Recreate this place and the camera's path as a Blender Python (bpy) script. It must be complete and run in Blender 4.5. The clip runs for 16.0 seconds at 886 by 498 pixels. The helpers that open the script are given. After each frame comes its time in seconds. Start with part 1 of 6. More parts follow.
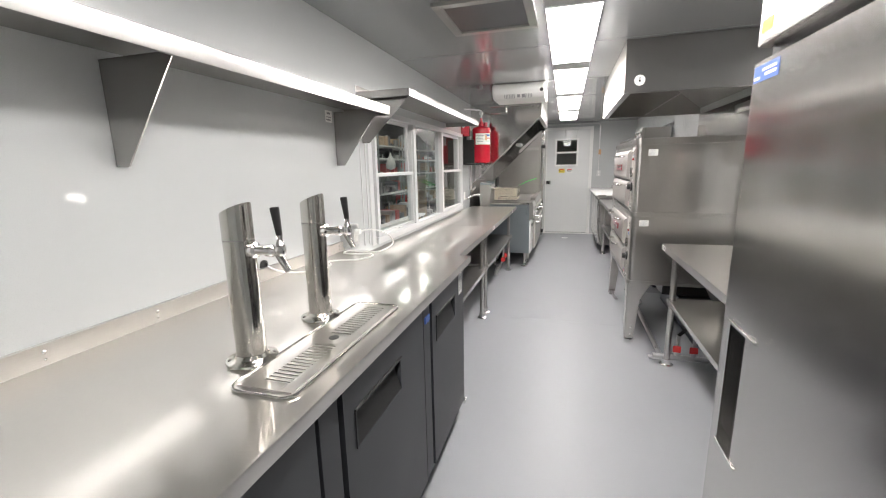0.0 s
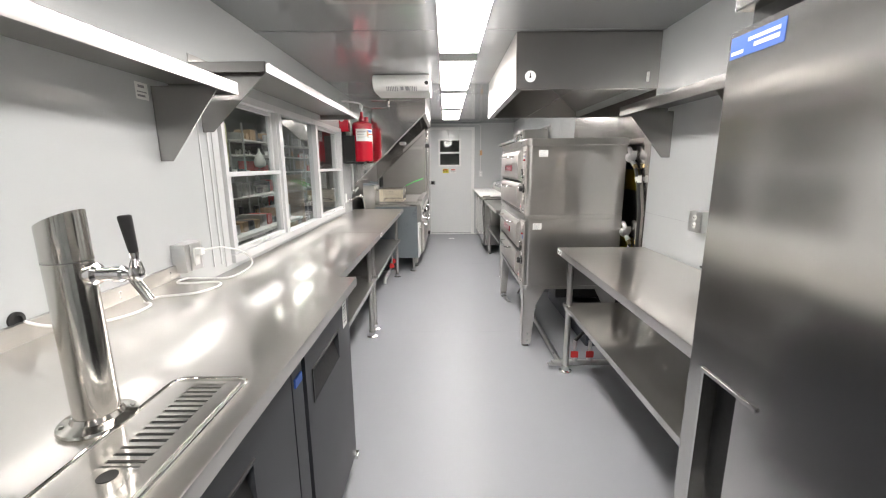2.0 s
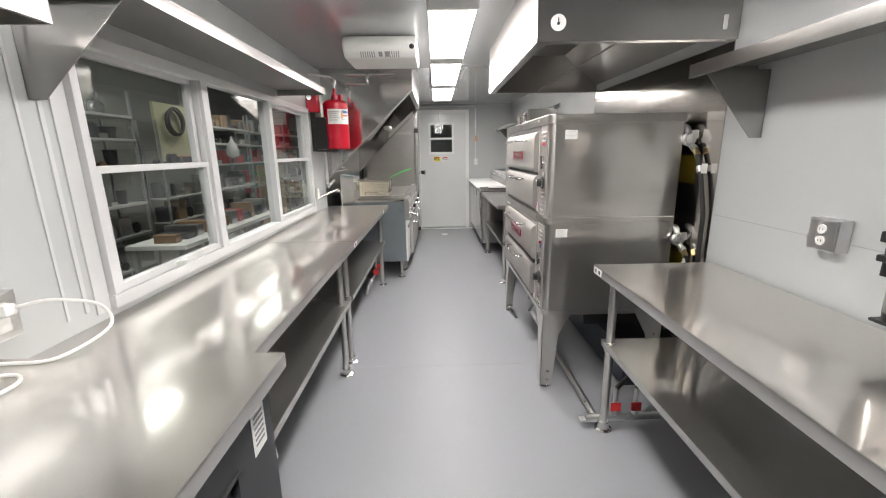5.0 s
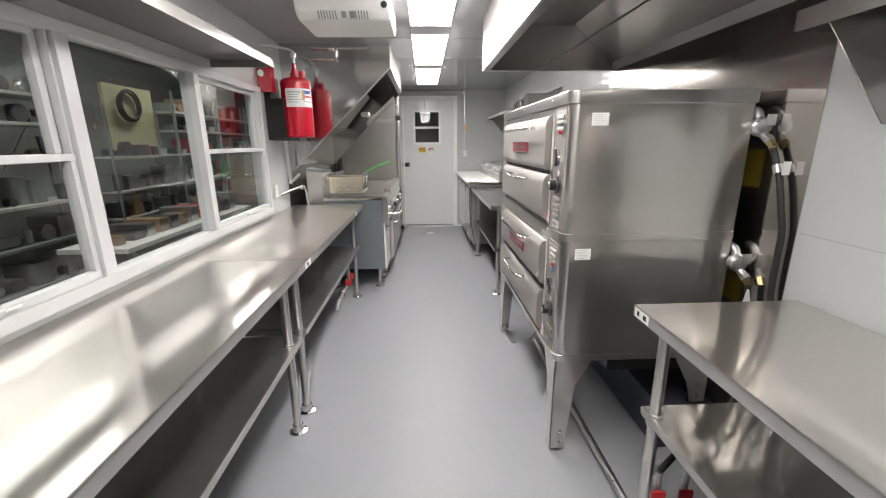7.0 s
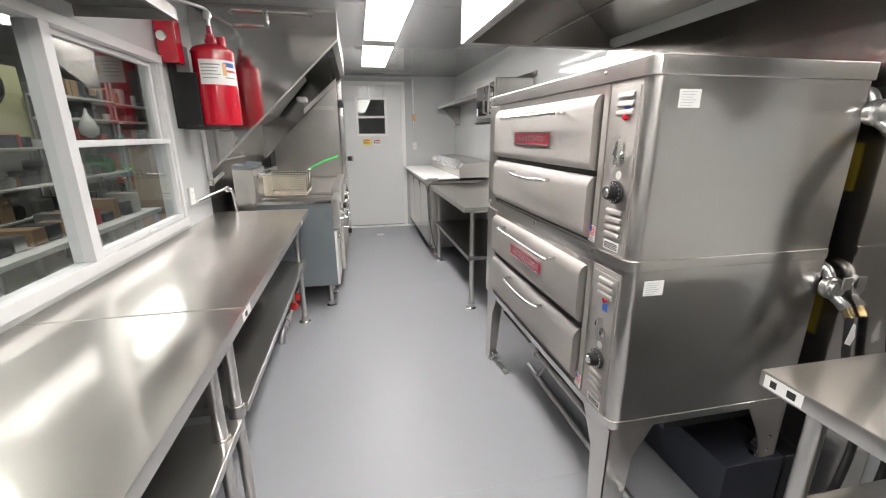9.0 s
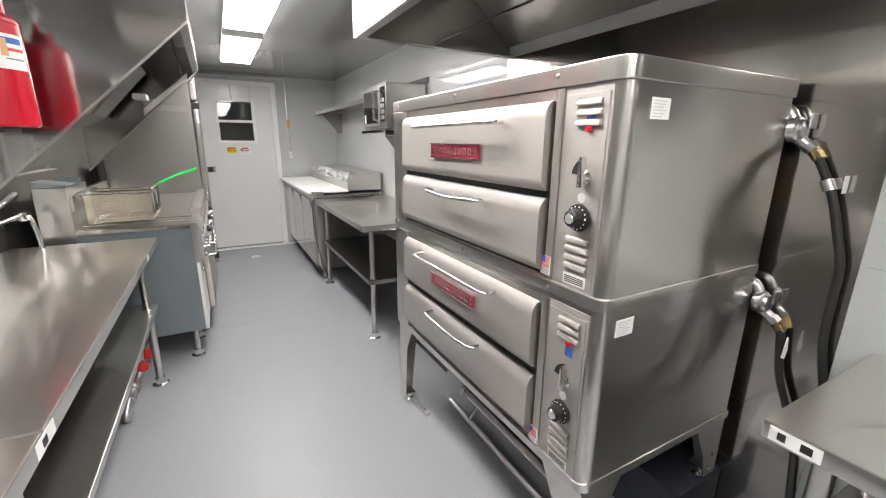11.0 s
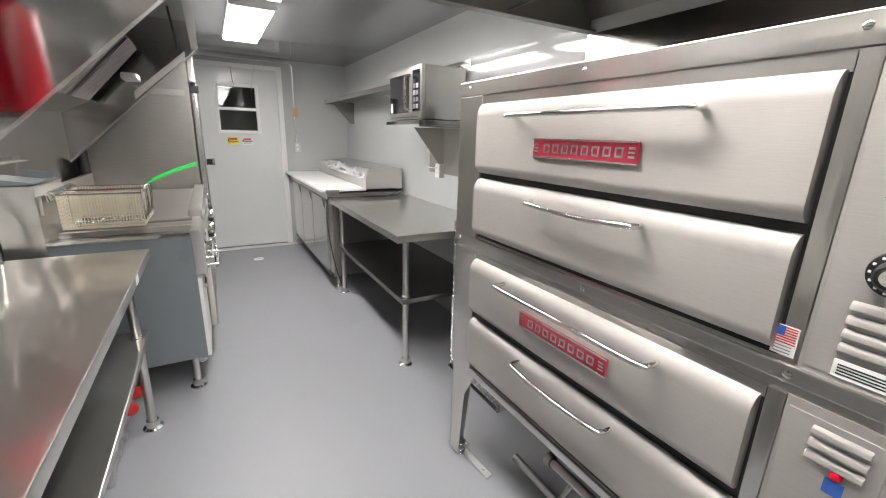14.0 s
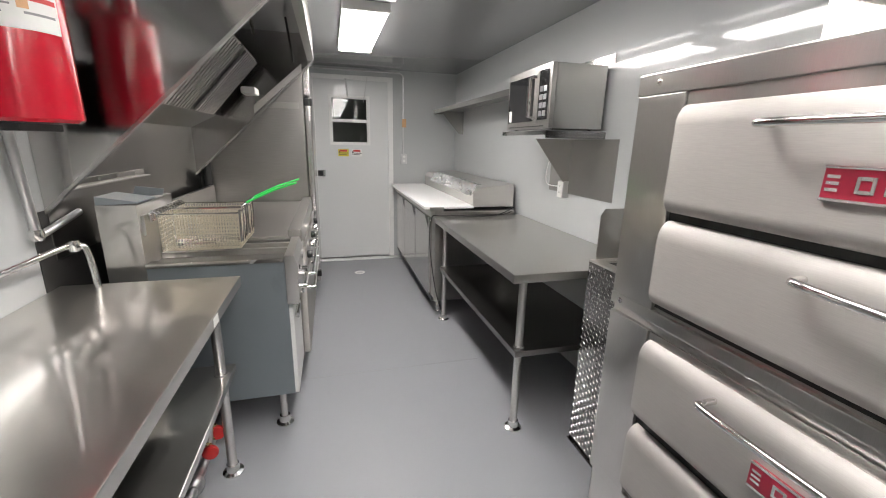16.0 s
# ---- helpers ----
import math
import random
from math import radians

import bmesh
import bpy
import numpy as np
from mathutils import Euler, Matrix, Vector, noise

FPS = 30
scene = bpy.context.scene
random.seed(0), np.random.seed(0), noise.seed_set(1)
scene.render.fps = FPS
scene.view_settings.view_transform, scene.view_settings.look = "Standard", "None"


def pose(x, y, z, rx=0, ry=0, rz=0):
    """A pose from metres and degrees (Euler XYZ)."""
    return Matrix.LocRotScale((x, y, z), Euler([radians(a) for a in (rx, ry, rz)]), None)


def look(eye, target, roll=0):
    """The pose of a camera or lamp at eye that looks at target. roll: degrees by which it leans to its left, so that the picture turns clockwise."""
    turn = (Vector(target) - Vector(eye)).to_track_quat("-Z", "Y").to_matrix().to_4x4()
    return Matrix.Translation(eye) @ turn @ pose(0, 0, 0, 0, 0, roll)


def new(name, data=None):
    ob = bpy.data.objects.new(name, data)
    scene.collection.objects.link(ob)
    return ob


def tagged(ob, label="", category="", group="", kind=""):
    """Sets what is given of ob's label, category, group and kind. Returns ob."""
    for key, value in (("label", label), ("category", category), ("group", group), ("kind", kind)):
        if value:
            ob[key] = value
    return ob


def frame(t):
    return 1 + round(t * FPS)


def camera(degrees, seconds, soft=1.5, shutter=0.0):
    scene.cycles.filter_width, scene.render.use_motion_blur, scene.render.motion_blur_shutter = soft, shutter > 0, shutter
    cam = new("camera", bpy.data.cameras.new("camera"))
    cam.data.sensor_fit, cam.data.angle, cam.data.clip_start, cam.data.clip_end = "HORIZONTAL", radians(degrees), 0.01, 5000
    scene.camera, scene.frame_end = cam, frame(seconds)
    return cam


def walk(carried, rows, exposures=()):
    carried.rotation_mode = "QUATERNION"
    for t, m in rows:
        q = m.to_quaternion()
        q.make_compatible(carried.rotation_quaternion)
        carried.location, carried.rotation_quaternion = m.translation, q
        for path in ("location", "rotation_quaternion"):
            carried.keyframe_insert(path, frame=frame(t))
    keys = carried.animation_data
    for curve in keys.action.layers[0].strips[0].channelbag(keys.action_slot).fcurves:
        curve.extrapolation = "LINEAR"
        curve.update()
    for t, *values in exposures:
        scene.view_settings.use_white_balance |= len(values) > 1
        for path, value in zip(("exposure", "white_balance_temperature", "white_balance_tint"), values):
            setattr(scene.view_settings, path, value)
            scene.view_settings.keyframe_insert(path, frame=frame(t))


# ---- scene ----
cam = camera(94.9, 16.0, soft=1.1)
PATH = [
    (0, (0.253, 0.249, 1.471), (-0.312, 2.127, 1.076), -1.2),
    (0.5, (0.243, 0.334, 1.462), (-0.061, 2.275, 1.086), -1.5),
    (1, (0.264, 0.453, 1.475), (0.045, 2.412, 1.137), -1.0),
    (1.5, (0.243, 0.531, 1.473), (0.104, 2.491, 1.102), -0.6),
    (2, (0.158, 0.673, 1.469), (0.145, 2.631, 1.064), -0.4),
    (2.5, (0.079, 0.793, 1.468), (0.145, 2.748, 1.05), -0.7),
    (3, (0.07, 0.909, 1.459), (0.161, 2.858, 1.017), -1.4),
    (3.5, (0.127, 1.08, 1.464), (0.186, 3.031, 1.026), -1.8),
    (4, (0.177, 1.268, 1.479), (0.176, 3.22, 1.044), -1.4),
    (4.2, (0.172, 1.302, 1.466), (0.175, 3.253, 1.028), -1.2),
    (6.3, (0.136, 1.94, 1.466), (0.194, 3.876, 0.966), -1.1),
    (6.5, (0.161, 2.007, 1.474), (0.227, 3.941, 0.972), -0.9),
    (7, (0.199, 2.146, 1.464), (0.282, 4.079, 0.958), -0.5),
    (7.5, (0.127, 2.317, 1.454), (0.255, 4.246, 0.942), -0.4),
    (8, (0.018, 2.498, 1.465), (0.222, 4.417, 0.942), -0.3),
    (8.5, (-0.007, 2.605, 1.459), (0.285, 4.51, 0.924), -0.6),
    (9, (-0.004, 2.774, 1.456), (0.385, 4.66, 0.913), -0.2),
    (9.5, (-0.023, 2.89, 1.465), (0.516, 4.736, 0.917), 0.5),
    (9.7, (-0.048, 2.937, 1.476), (0.582, 4.753, 0.924), 0.6),
    (11.8, (-0.023, 3.256, 1.461), (0.967, 4.924, 0.975), 1.2),
    (12, (-0.022, 3.287, 1.461), (0.987, 4.94, 0.963), 1.6),
    (12.5, (-0.016, 3.399, 1.456), (1.07, 4.991, 0.922), 1.8),
    (13, (-0.063, 3.556, 1.47), (1.079, 5.107, 0.93), 1.4),
    (13.5, (-0.116, 3.651, 1.466), (0.983, 5.231, 0.921), 1.5),
    (14, (-0.09, 3.725, 1.461), (0.859, 5.404, 0.929), 1.6),
    (14.5, (0.024, 3.826, 1.471), (0.772, 5.613, 0.974), 1.5),
    (15, (0.088, 3.907, 1.475), (0.667, 5.757, 0.982), 1.4),
    (15.5, (0.069, 4.046, 1.475), (0.594, 5.911, 0.982), 1.2),
    (16, (0.002, 4.207, 1.483), (0.519, 6.072, 0.979), 1.3),
]
walk(cam, [(t, look(eye, target, roll)) for t, eye, target, roll in PATH],
     exposures=[(0.0, 0.12), (2.5, 0.2), (4.0, 0.1), (6.5, -0.04), (9.0, 0.1), (12.0, 0.08), (13.0, 0.13), (14.5, -0.03), (16.0, -0.15)])

# ---- light ----
scene.view_settings.exposure = 0.0
world = bpy.data.worlds.new("night")
scene.world = world
world.use_nodes = True
world.node_tree.nodes["Background"].inputs[0].default_value = (0.02, 0.025, 0.035, 1)
world.node_tree.nodes["Background"].inputs[1].default_value = 0.3
LAMP_POWER = 25.5         # emission of the ceiling panels
SHOP_POWER = 80.0         # watts of the lamps in the workshop outside

# ---- plan ----
XL, XR = -1.06, 1.58      # inner faces of the side walls
YB, YF = -1.3, 9.45       # back and far walls
ZC = 2.315                # ceiling


# ---- materials ----
def mat(name, color, rough=0.5, metal=0.0, coat=0.0, grain=None, bump=0.0, vary=0.06, rough_vary=0.08, scale=6.0, emit=None, stretch=(1, 1, 1), across=None, aniso=0.5, lobe=None):
    """A node material: base colour varied at two scales, roughness varied, fine relief; stretch draws the grain out along an axis."""
    m = bpy.data.materials.new(name)
    m.use_nodes = True
    nt = m.node_tree
    b = nt.nodes["Principled BSDF"]
    b.inputs["Metallic"].default_value = metal
    b.inputs["Roughness"].default_value = rough
    b.inputs["Coat Weight"].default_value = coat
    b.inputs["Coat Roughness"].default_value = 0.035
    co = nt.nodes.new("ShaderNodeTexCoord")
    geo = nt.nodes.new("ShaderNodeNewGeometry")
    big = nt.nodes.new("ShaderNodeTexNoise")
    big.inputs["Scale"].default_value = scale * 0.35
    big.inputs["Detail"].default_value = 3
    nt.links.new(geo.outputs["Position"], big.inputs["Vector"])
    mp = nt.nodes.new("ShaderNodeMapping")
    mp.inputs["Scale"].default_value = stretch
    nt.links.new(geo.outputs["Position"], mp.inputs["Vector"])
    fine = nt.nodes.new("ShaderNodeTexNoise")
    fine.inputs["Scale"].default_value = grain or 90.0
    fine.inputs["Detail"].default_value = 4
    nt.links.new(mp.outputs["Vector"], fine.inputs["Vector"])
    mix = nt.nodes.new("ShaderNodeMath")
    mix.operation = "ADD"
    nt.links.new(big.outputs["Fac"], mix.inputs[0])
    nt.links.new(fine.outputs["Fac"], mix.inputs[1])
    ramp = nt.nodes.new("ShaderNodeMapRange")
    ramp.inputs["From Min"].default_value, ramp.inputs["From Max"].default_value = 0.6, 1.4
    ramp.inputs["To Min"].default_value, ramp.inputs["To Max"].default_value = 1 - vary, 1 + vary
    nt.links.new(mix.outputs[0], ramp.inputs["Value"])
    mul = nt.nodes.new("ShaderNodeVectorMath")
    mul.operation = "SCALE"
    mul.inputs[0].default_value = color[:3]
    nt.links.new(ramp.outputs[0], mul.inputs["Scale"])
    nt.links.new(mul.outputs[0], b.inputs["Base Color"])
    rr = nt.nodes.new("ShaderNodeMapRange")
    rr.inputs["From Min"].default_value, rr.inputs["From Max"].default_value = 0.6, 1.4
    rr.inputs["To Min"].default_value, rr.inputs["To Max"].default_value = max(0.02, rough - rough_vary), rough + rough_vary
    nt.links.new(mix.outputs[0], rr.inputs["Value"])
    nt.links.new(rr.outputs[0], b.inputs["Roughness"])
    if bump:
        bp = nt.nodes.new("ShaderNodeBump")
        bp.inputs["Strength"].default_value = bump
        bp.inputs["Distance"].default_value = 0.002
        nt.links.new(fine.outputs["Fac"], bp.inputs["Height"])
        nt.links.new(bp.outputs[0], b.inputs["Normal"])
    if across:
        way = nt.nodes.new("ShaderNodeCombineXYZ")
        for k in range(3):
            way.inputs[k].default_value = across[k]
        nt.links.new(way.outputs[0], b.inputs["Tangent"])
        b.inputs["Anisotropic"].default_value = aniso
    if lobe:
        # a second, clearer reflection, as polished brushing leaves it
        c = nt.nodes.new("ShaderNodeBsdfPrincipled")
        c.inputs["Metallic"].default_value = metal
        c.inputs["Roughness"].default_value = lobe[0]
        nt.links.new(mul.outputs[0], c.inputs["Base Color"])
        both = nt.nodes.new("ShaderNodeMixShader")
        both.inputs[0].default_value = lobe[1]
        nt.links.new(b.outputs[0], both.inputs[1])
        nt.links.new(c.outputs[0], both.inputs[2])
        nt.links.new(both.outputs[0], nt.nodes["Material Output"].inputs["Surface"])
    if emit:
        b.inputs["Emission Color"].default_value = (*emit[0], 1)
        b.inputs["Emission Strength"].default_value = emit[1]
    return m


def glass_mat(name, tint=(0.9, 0.95, 0.94), rough=0.0):
    m = bpy.data.materials.new(name)
    m.use_nodes = True
    nt = m.node_tree
    b = nt.nodes["Principled BSDF"]
    b.inputs["Base Color"].default_value = (*tint, 1)
    b.inputs["Roughness"].default_value = rough
    b.inputs["Transmission Weight"].default_value = 1.0
    b.inputs["IOR"].default_value = 1.45
    return m


WALL = mat("white_wall_panel", (0.47, 0.488, 0.492), 0.30, coat=0.9, vary=0.02, scale=1.5, grain=400, bump=0.03)
CEIL = mat("glossy_ceiling_panel", (0.31, 0.315, 0.32), 0.12, coat=0.5, vary=0.03, scale=1.2, grain=300, bump=0.015)
FLOOR = mat("grey_vinyl_floor", (0.295, 0.304, 0.322), 0.42, coat=0.0, vary=0.05, scale=2.5, grain=500, bump=0.05)
STEEL = mat("brushed_steel", (0.60, 0.585, 0.565), 0.38, 1.0, vary=0.03, rough_vary=0.03, grain=10, bump=0.010, stretch=(3, 90, 90), lobe=(0.10, 0.55))
STEEL_TOP = mat("brushed_steel_worktop", (0.70, 0.68, 0.648), 0.36, 1.0, vary=0.06, rough_vary=0.02, grain=12, bump=0.012, stretch=(110, 3, 110), lobe=(0.09, 0.5))
STEEL_V = mat("brushed_steel_upright", (0.67, 0.65, 0.625), 0.32, 1.0, vary=0.06, rough_vary=0.03, grain=12, bump=0.012, stretch=(90, 90, 3), across=(0, 0, 1), aniso=0.6, lobe=(0.12, 0.5))
STEEL_OVEN = mat("brushed_steel_oven_front", (0.46, 0.442, 0.421), 0.55, 1.0, vary=0.12, rough_vary=0.05, scale=9.0, grain=12, bump=0.025, stretch=(100, 3, 100), across=(0, 0, 1), aniso=0.8)
STEEL_FRIDGE = mat("brushed_steel_fridge", (0.66, 0.643, 0.627), 0.22, 1.0, vary=0.03, rough_vary=0.015, grain=12, bump=0.002, stretch=(3, 3, 90), across=(0, 1, 0), aniso=0.75, lobe=(0.13, 0.45))
STEEL_DARK = mat("dull_steel", (0.45, 0.44, 0.425), 0.30, 1.0, vary=0.04, rough_vary=0.03, grain=10, bump=0.008, stretch=(3, 90, 90), lobe=(0.14, 0.6))
# base lowered to hold the shade and dark hood reflection on the cabinet side
STEEL_SIDE = mat("shaded_brushed_steel_side", (0.30, 0.29, 0.28), 0.32, 0.95, vary=0.16, rough_vary=0.03, grain=8, bump=0.01, stretch=(1, 40, 50))
CHEQUER = mat("chequer_plate", (0.30, 0.295, 0.29), 0.22, 1.0, vary=0.06)
TOWER = mat("polished_stainless", (0.58, 0.565, 0.53), 0.15, 1.0, vary=0.04, rough_vary=0.03)
TREAD = mat("worn_bright_tread", (0.88, 0.87, 0.85), 0.2, 1.0, vary=0.05)
ALU = mat("bright_aluminium", (0.88, 0.88, 0.87), 0.55, 0.6, vary=0.05, grain=60, bump=0.03)
DOOR_PAINT = mat("white_door_enamel", (0.70, 0.71, 0.71), 0.38, coat=0.3, vary=0.025, scale=1.8, grain=300, bump=0.03)
# base darkened for the shade below a tabletop; also the grey of the vent mesh
STEEL_SHELF = mat("undershelf_shade_and_mesh_steel", (0.24, 0.235, 0.23), 0.32, 1.0, vary=0.08, rough_vary=0.04, grain=10, bump=0.008, stretch=(90, 3, 90), lobe=(0.16, 0.5))
GALV = mat("galvanised_steel", (0.62, 0.62, 0.62), 0.33, 1.0, vary=0.09, grain=25, bump=0.05)
CHROME = mat("polished_chrome", (0.75, 0.74, 0.72), 0.09, 1.0, vary=0.03, rough_vary=0.03)
WHITE_PAINT = mat("white_enamel", (0.80, 0.80, 0.79), 0.35, vary=0.02, grain=200, bump=0.02)
WINDOW_PAINT = mat("white_window_aluminium", (0.54, 0.545, 0.55), 0.35, vary=0.03, grain=200, bump=0.0)
WHITE_PLASTIC = mat("white_plastic", (0.78, 0.78, 0.76), 0.42, vary=0.02)
BOARD = mat("white_cutting_board", (0.82, 0.82, 0.81), 0.5, vary=0.02, grain=300, bump=0.03)
BLACK_VINYL = mat("black_vinyl_steel", (0.024, 0.026, 0.030), 0.42, vary=0.15, grain=500, bump=0.10)
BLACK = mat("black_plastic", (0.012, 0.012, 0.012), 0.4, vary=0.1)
RUBBER = mat("black_rubber", (0.015, 0.015, 0.015), 0.6, vary=0.1)
RED = mat("red_enamel", (0.50, 0.005, 0.022), 0.22, coat=0.5, vary=0.04)
RED_PLATE = mat("red_name_plate", (0.34, 0.018, 0.045), 0.35, vary=0.05)
RED_TAP = mat("red_valve_handle", (0.55, 0.03, 0.03), 0.4, vary=0.05)
PAPER = mat("white_label_paper", (0.80, 0.80, 0.78), 0.6, vary=0.02)
INK = mat("black_ink", (0.02, 0.02, 0.02), 0.5, vary=0.02)
INK_GREY = mat("grey_ink", (0.28, 0.28, 0.29), 0.6, vary=0.02)
FAINT = mat("faint_grey_print", (0.52, 0.54, 0.56), 0.6, vary=0.02)
BLUE = mat("blue_label", (0.04, 0.12, 0.45), 0.45, vary=0.03)
YELLOW = mat("yellow_label", (0.75, 0.62, 0.05), 0.5, vary=0.03)
ORANGE = mat("orange_label", (0.62, 0.36, 0.18), 0.5, vary=0.03)
GREEN = mat("bright_green_rubber", (0.03, 0.62, 0.10), 0.4, vary=0.03)
LIME = mat("lime_sticker", (0.45, 0.85, 0.05), 0.5, vary=0.02)
RED_INK = mat("red_print", (0.60, 0.05, 0.05), 0.5, vary=0.02)
FRYER_SIDE = mat("grey_blue_painted_steel", (0.22, 0.25, 0.27), 0.32, 0.4, vary=0.05, grain=300, bump=0.03)
BRASS = mat("brass_fitting", (0.70, 0.56, 0.30), 0.25, 1.0, vary=0.05)
BASKET = mat("nickel_basket_wire", (0.86, 0.81, 0.69), 0.45, 1.0, vary=0.05)
STEEL_HOOD = mat("hood_panel_steel", (0.62, 0.605, 0.588), 0.13, 1.0, vary=0.05, rough_vary=0.02, grain=10, bump=0.008, stretch=(3, 90, 90), across=(0, 0, 1), aniso=0.5)
STEEL_WALL = mat("steel_wall_sheet", (0.55, 0.53, 0.505), 0.22, 1.0, vary=0.07, rough_vary=0.05, scale=8.0, grain=10, bump=0.010, stretch=(3, 3, 60), lobe=(0.09, 0.5))
# floor vinyl with the shade under the oven mixed into its colour
SHADED_VINYL = mat("shaded_navy_vinyl", (0.045, 0.05, 0.068), 0.45, vary=0.15, grain=60, bump=0.05)
# near-black colour stands for the unlit gap under the hood
SHADE_SHEET = mat("shade_black_wall_sheet", (0.035, 0.034, 0.033), 0.4, 0.3, vary=0.15, grain=30, bump=0.03)
LAMP_FACE = mat("lit_lamp_diffuser", (0.9, 0.9, 0.9), 0.5, vary=0.0, emit=((1.0, 0.955, 0.925), LAMP_POWER))
GLASS = glass_mat("window_glass")
DARK_GLASS = mat("dark_door_glass", (0.02, 0.02, 0.022), 0.06, coat=0.5, vary=0.05)
CLEAR_FILM = glass_mat("clear_plastic_film", (0.95, 0.95, 0.95), 0.12)


# ---- building blocks ----
ORIGIN = {}


def thing(name, at, label, category, group="", kind=""):
    ob = new(name)
    ob.location = at
    ob.empty_display_size = 0.1
    ORIGIN[ob.name] = Vector(at)
    return tagged(ob, label, category, group, kind)


def part(name, bm, material, parent=None, label="", smooth=35, tags=None):
    """Links a bmesh in world coordinates as one mesh, under a thing or a part."""
    o = ORIGIN[parent.name] if parent else Vector((0, 0, 0))
    bmesh.ops.recalc_face_normals(bm, faces=bm.faces)
    bmesh.ops.translate(bm, verts=bm.verts, vec=-o)
    me = bpy.data.meshes.new(name)
    for f in bm.faces:
        f.smooth = True
    for e in bm.edges:
        e.smooth = not (len(e.link_faces) == 2 and e.calc_face_angle(0) > radians(smooth))
    bm.to_mesh(me)
    bm.free()
    me.materials.append(material)
    ob = new(name, me)
    if len(me.polygons) < 4000:
        flat = ob.modifiers.new("flat_faces", "WEIGHTED_NORMAL")
        flat.keep_sharp = True
    ORIGIN[ob.name] = o
    if parent:
        ob.parent = parent
    if label:
        tagged(ob, label)
    return ob


def single(name, bm, material, label, category, kind="", group="", smooth=35):
    ob = part(name, bm, material, smooth=smooth)
    return tagged(ob, label, category, group, kind)


def box(x0, x1, y0, y1, z0, z1, bev=0.0, seg=2, bm=None):
    out = bm or bmesh.new()
    t = bmesh.new()
    bmesh.ops.create_cube(t, size=1)
    for v in t.verts:
        v.co = ((x0 + x1) / 2 + v.co.x * (x1 - x0), (y0 + y1) / 2 + v.co.y * (y1 - y0), (z0 + z1) / 2 + v.co.z * (z1 - z0))
    if bev:
        bmesh.ops.bevel(t, geom=list(t.edges), offset=bev, segments=seg, profile=0.5, affect="EDGES")
    join(out, t)
    return out


def join(out, t):
    me = bpy.data.meshes.new("tmp")
    t.to_mesh(me)
    t.free()
    out.from_mesh(me)
    bpy.data.meshes.remove(me)
    return out


def rod(p, q, r, r2=None, n=16, bm=None, bev=0.0):
    """A round bar from p to q."""
    out = bm or bmesh.new()
    p, q = Vector(p), Vector(q)
    t = bmesh.new()
    bmesh.ops.create_cone(t, cap_ends=True, segments=n, radius1=r, radius2=r if r2 is None else r2, depth=(q - p).length)
    if bev:
        rims = [e for e in t.edges if len(e.link_faces) == 2 and any(len(f.verts) > 4 for f in e.link_faces)]
        bmesh.ops.bevel(t, geom=rims, offset=bev, segments=2, profile=0.5, affect="EDGES")
    m = Matrix.Translation((p + q) / 2) @ (q - p).to_track_quat("Z", "Y").to_matrix().to_4x4()
    bmesh.ops.transform(t, matrix=m, verts=t.verts)
    return join(out, t)


def tube(points, r, n=10, bm=None, soft=True):
    """A round tube along points; soft bends it through them."""
    out = bm or bmesh.new()
    pts = [Vector(p) for p in points]
    if soft and len(pts) > 2:
        fine = []
        for i in range(len(pts) - 1):
            a, b, c, d = pts[max(i - 1, 0)], pts[i], pts[i + 1], pts[min(i + 2, len(pts) - 1)]
            for k in range(6):
                s = k / 6
                fine.append(0.5 * (2 * b + (c - a) * s + (2 * a - 5 * b + 4 * c - d) * s * s + (3 * b - a - 3 * c + d) * s ** 3))
        pts = fine + [pts[-1]]
    rings, up = [], Vector((0.123, 0.31, 0.94))
    for i, p in enumerate(pts):
        d = (pts[min(i + 1, len(pts) - 1)] - pts[max(i - 1, 0)]).normalized()
        side = d.cross(up)
        if side.length < 1e-3:
            side = d.cross(Vector((1, 0, 0)))
        side.normalize()
        up = side.cross(d).normalized()
        rings.append([out.verts.new(p + r * (math.cos(2 * math.pi * k / n) * side + math.sin(2 * math.pi * k / n) * up)) for k in range(n)])
    for a, b in zip(rings, rings[1:]):
        for k in range(n):
            out.faces.new((a[k], a[(k + 1) % n], b[(k + 1) % n], b[k]))
    out.faces.new(rings[0][::-1])
    out.faces.new(rings[-1])
    return out


def prism(poly, axis, a, b, bm=None, bev=0.0):
    """A flat outline, drawn out along an axis from a to b. poly: pairs in the other two axes, in order."""
    out = bm or bmesh.new()
    t = bmesh.new()

    def at(u, v, w):
        return {"x": (w, u, v), "y": (u, w, v), "z": (u, v, w)}[axis]

    lo = [t.verts.new(at(u, v, a)) for u, v in poly]
    hi = [t.verts.new(at(u, v, b)) for u, v in poly]
    n = len(poly)
    t.faces.new(lo)
    t.faces.new(hi[::-1])
    for i in range(n):
        t.faces.new((lo[i], hi[i], hi[(i + 1) % n], lo[(i + 1) % n]))
    bmesh.ops.recalc_face_normals(t, faces=t.faces)
    if bev:
        bmesh.ops.bevel(t, geom=list(t.edges), offset=bev, segments=2, profile=0.5, affect="EDGES")
    return join(out, t)


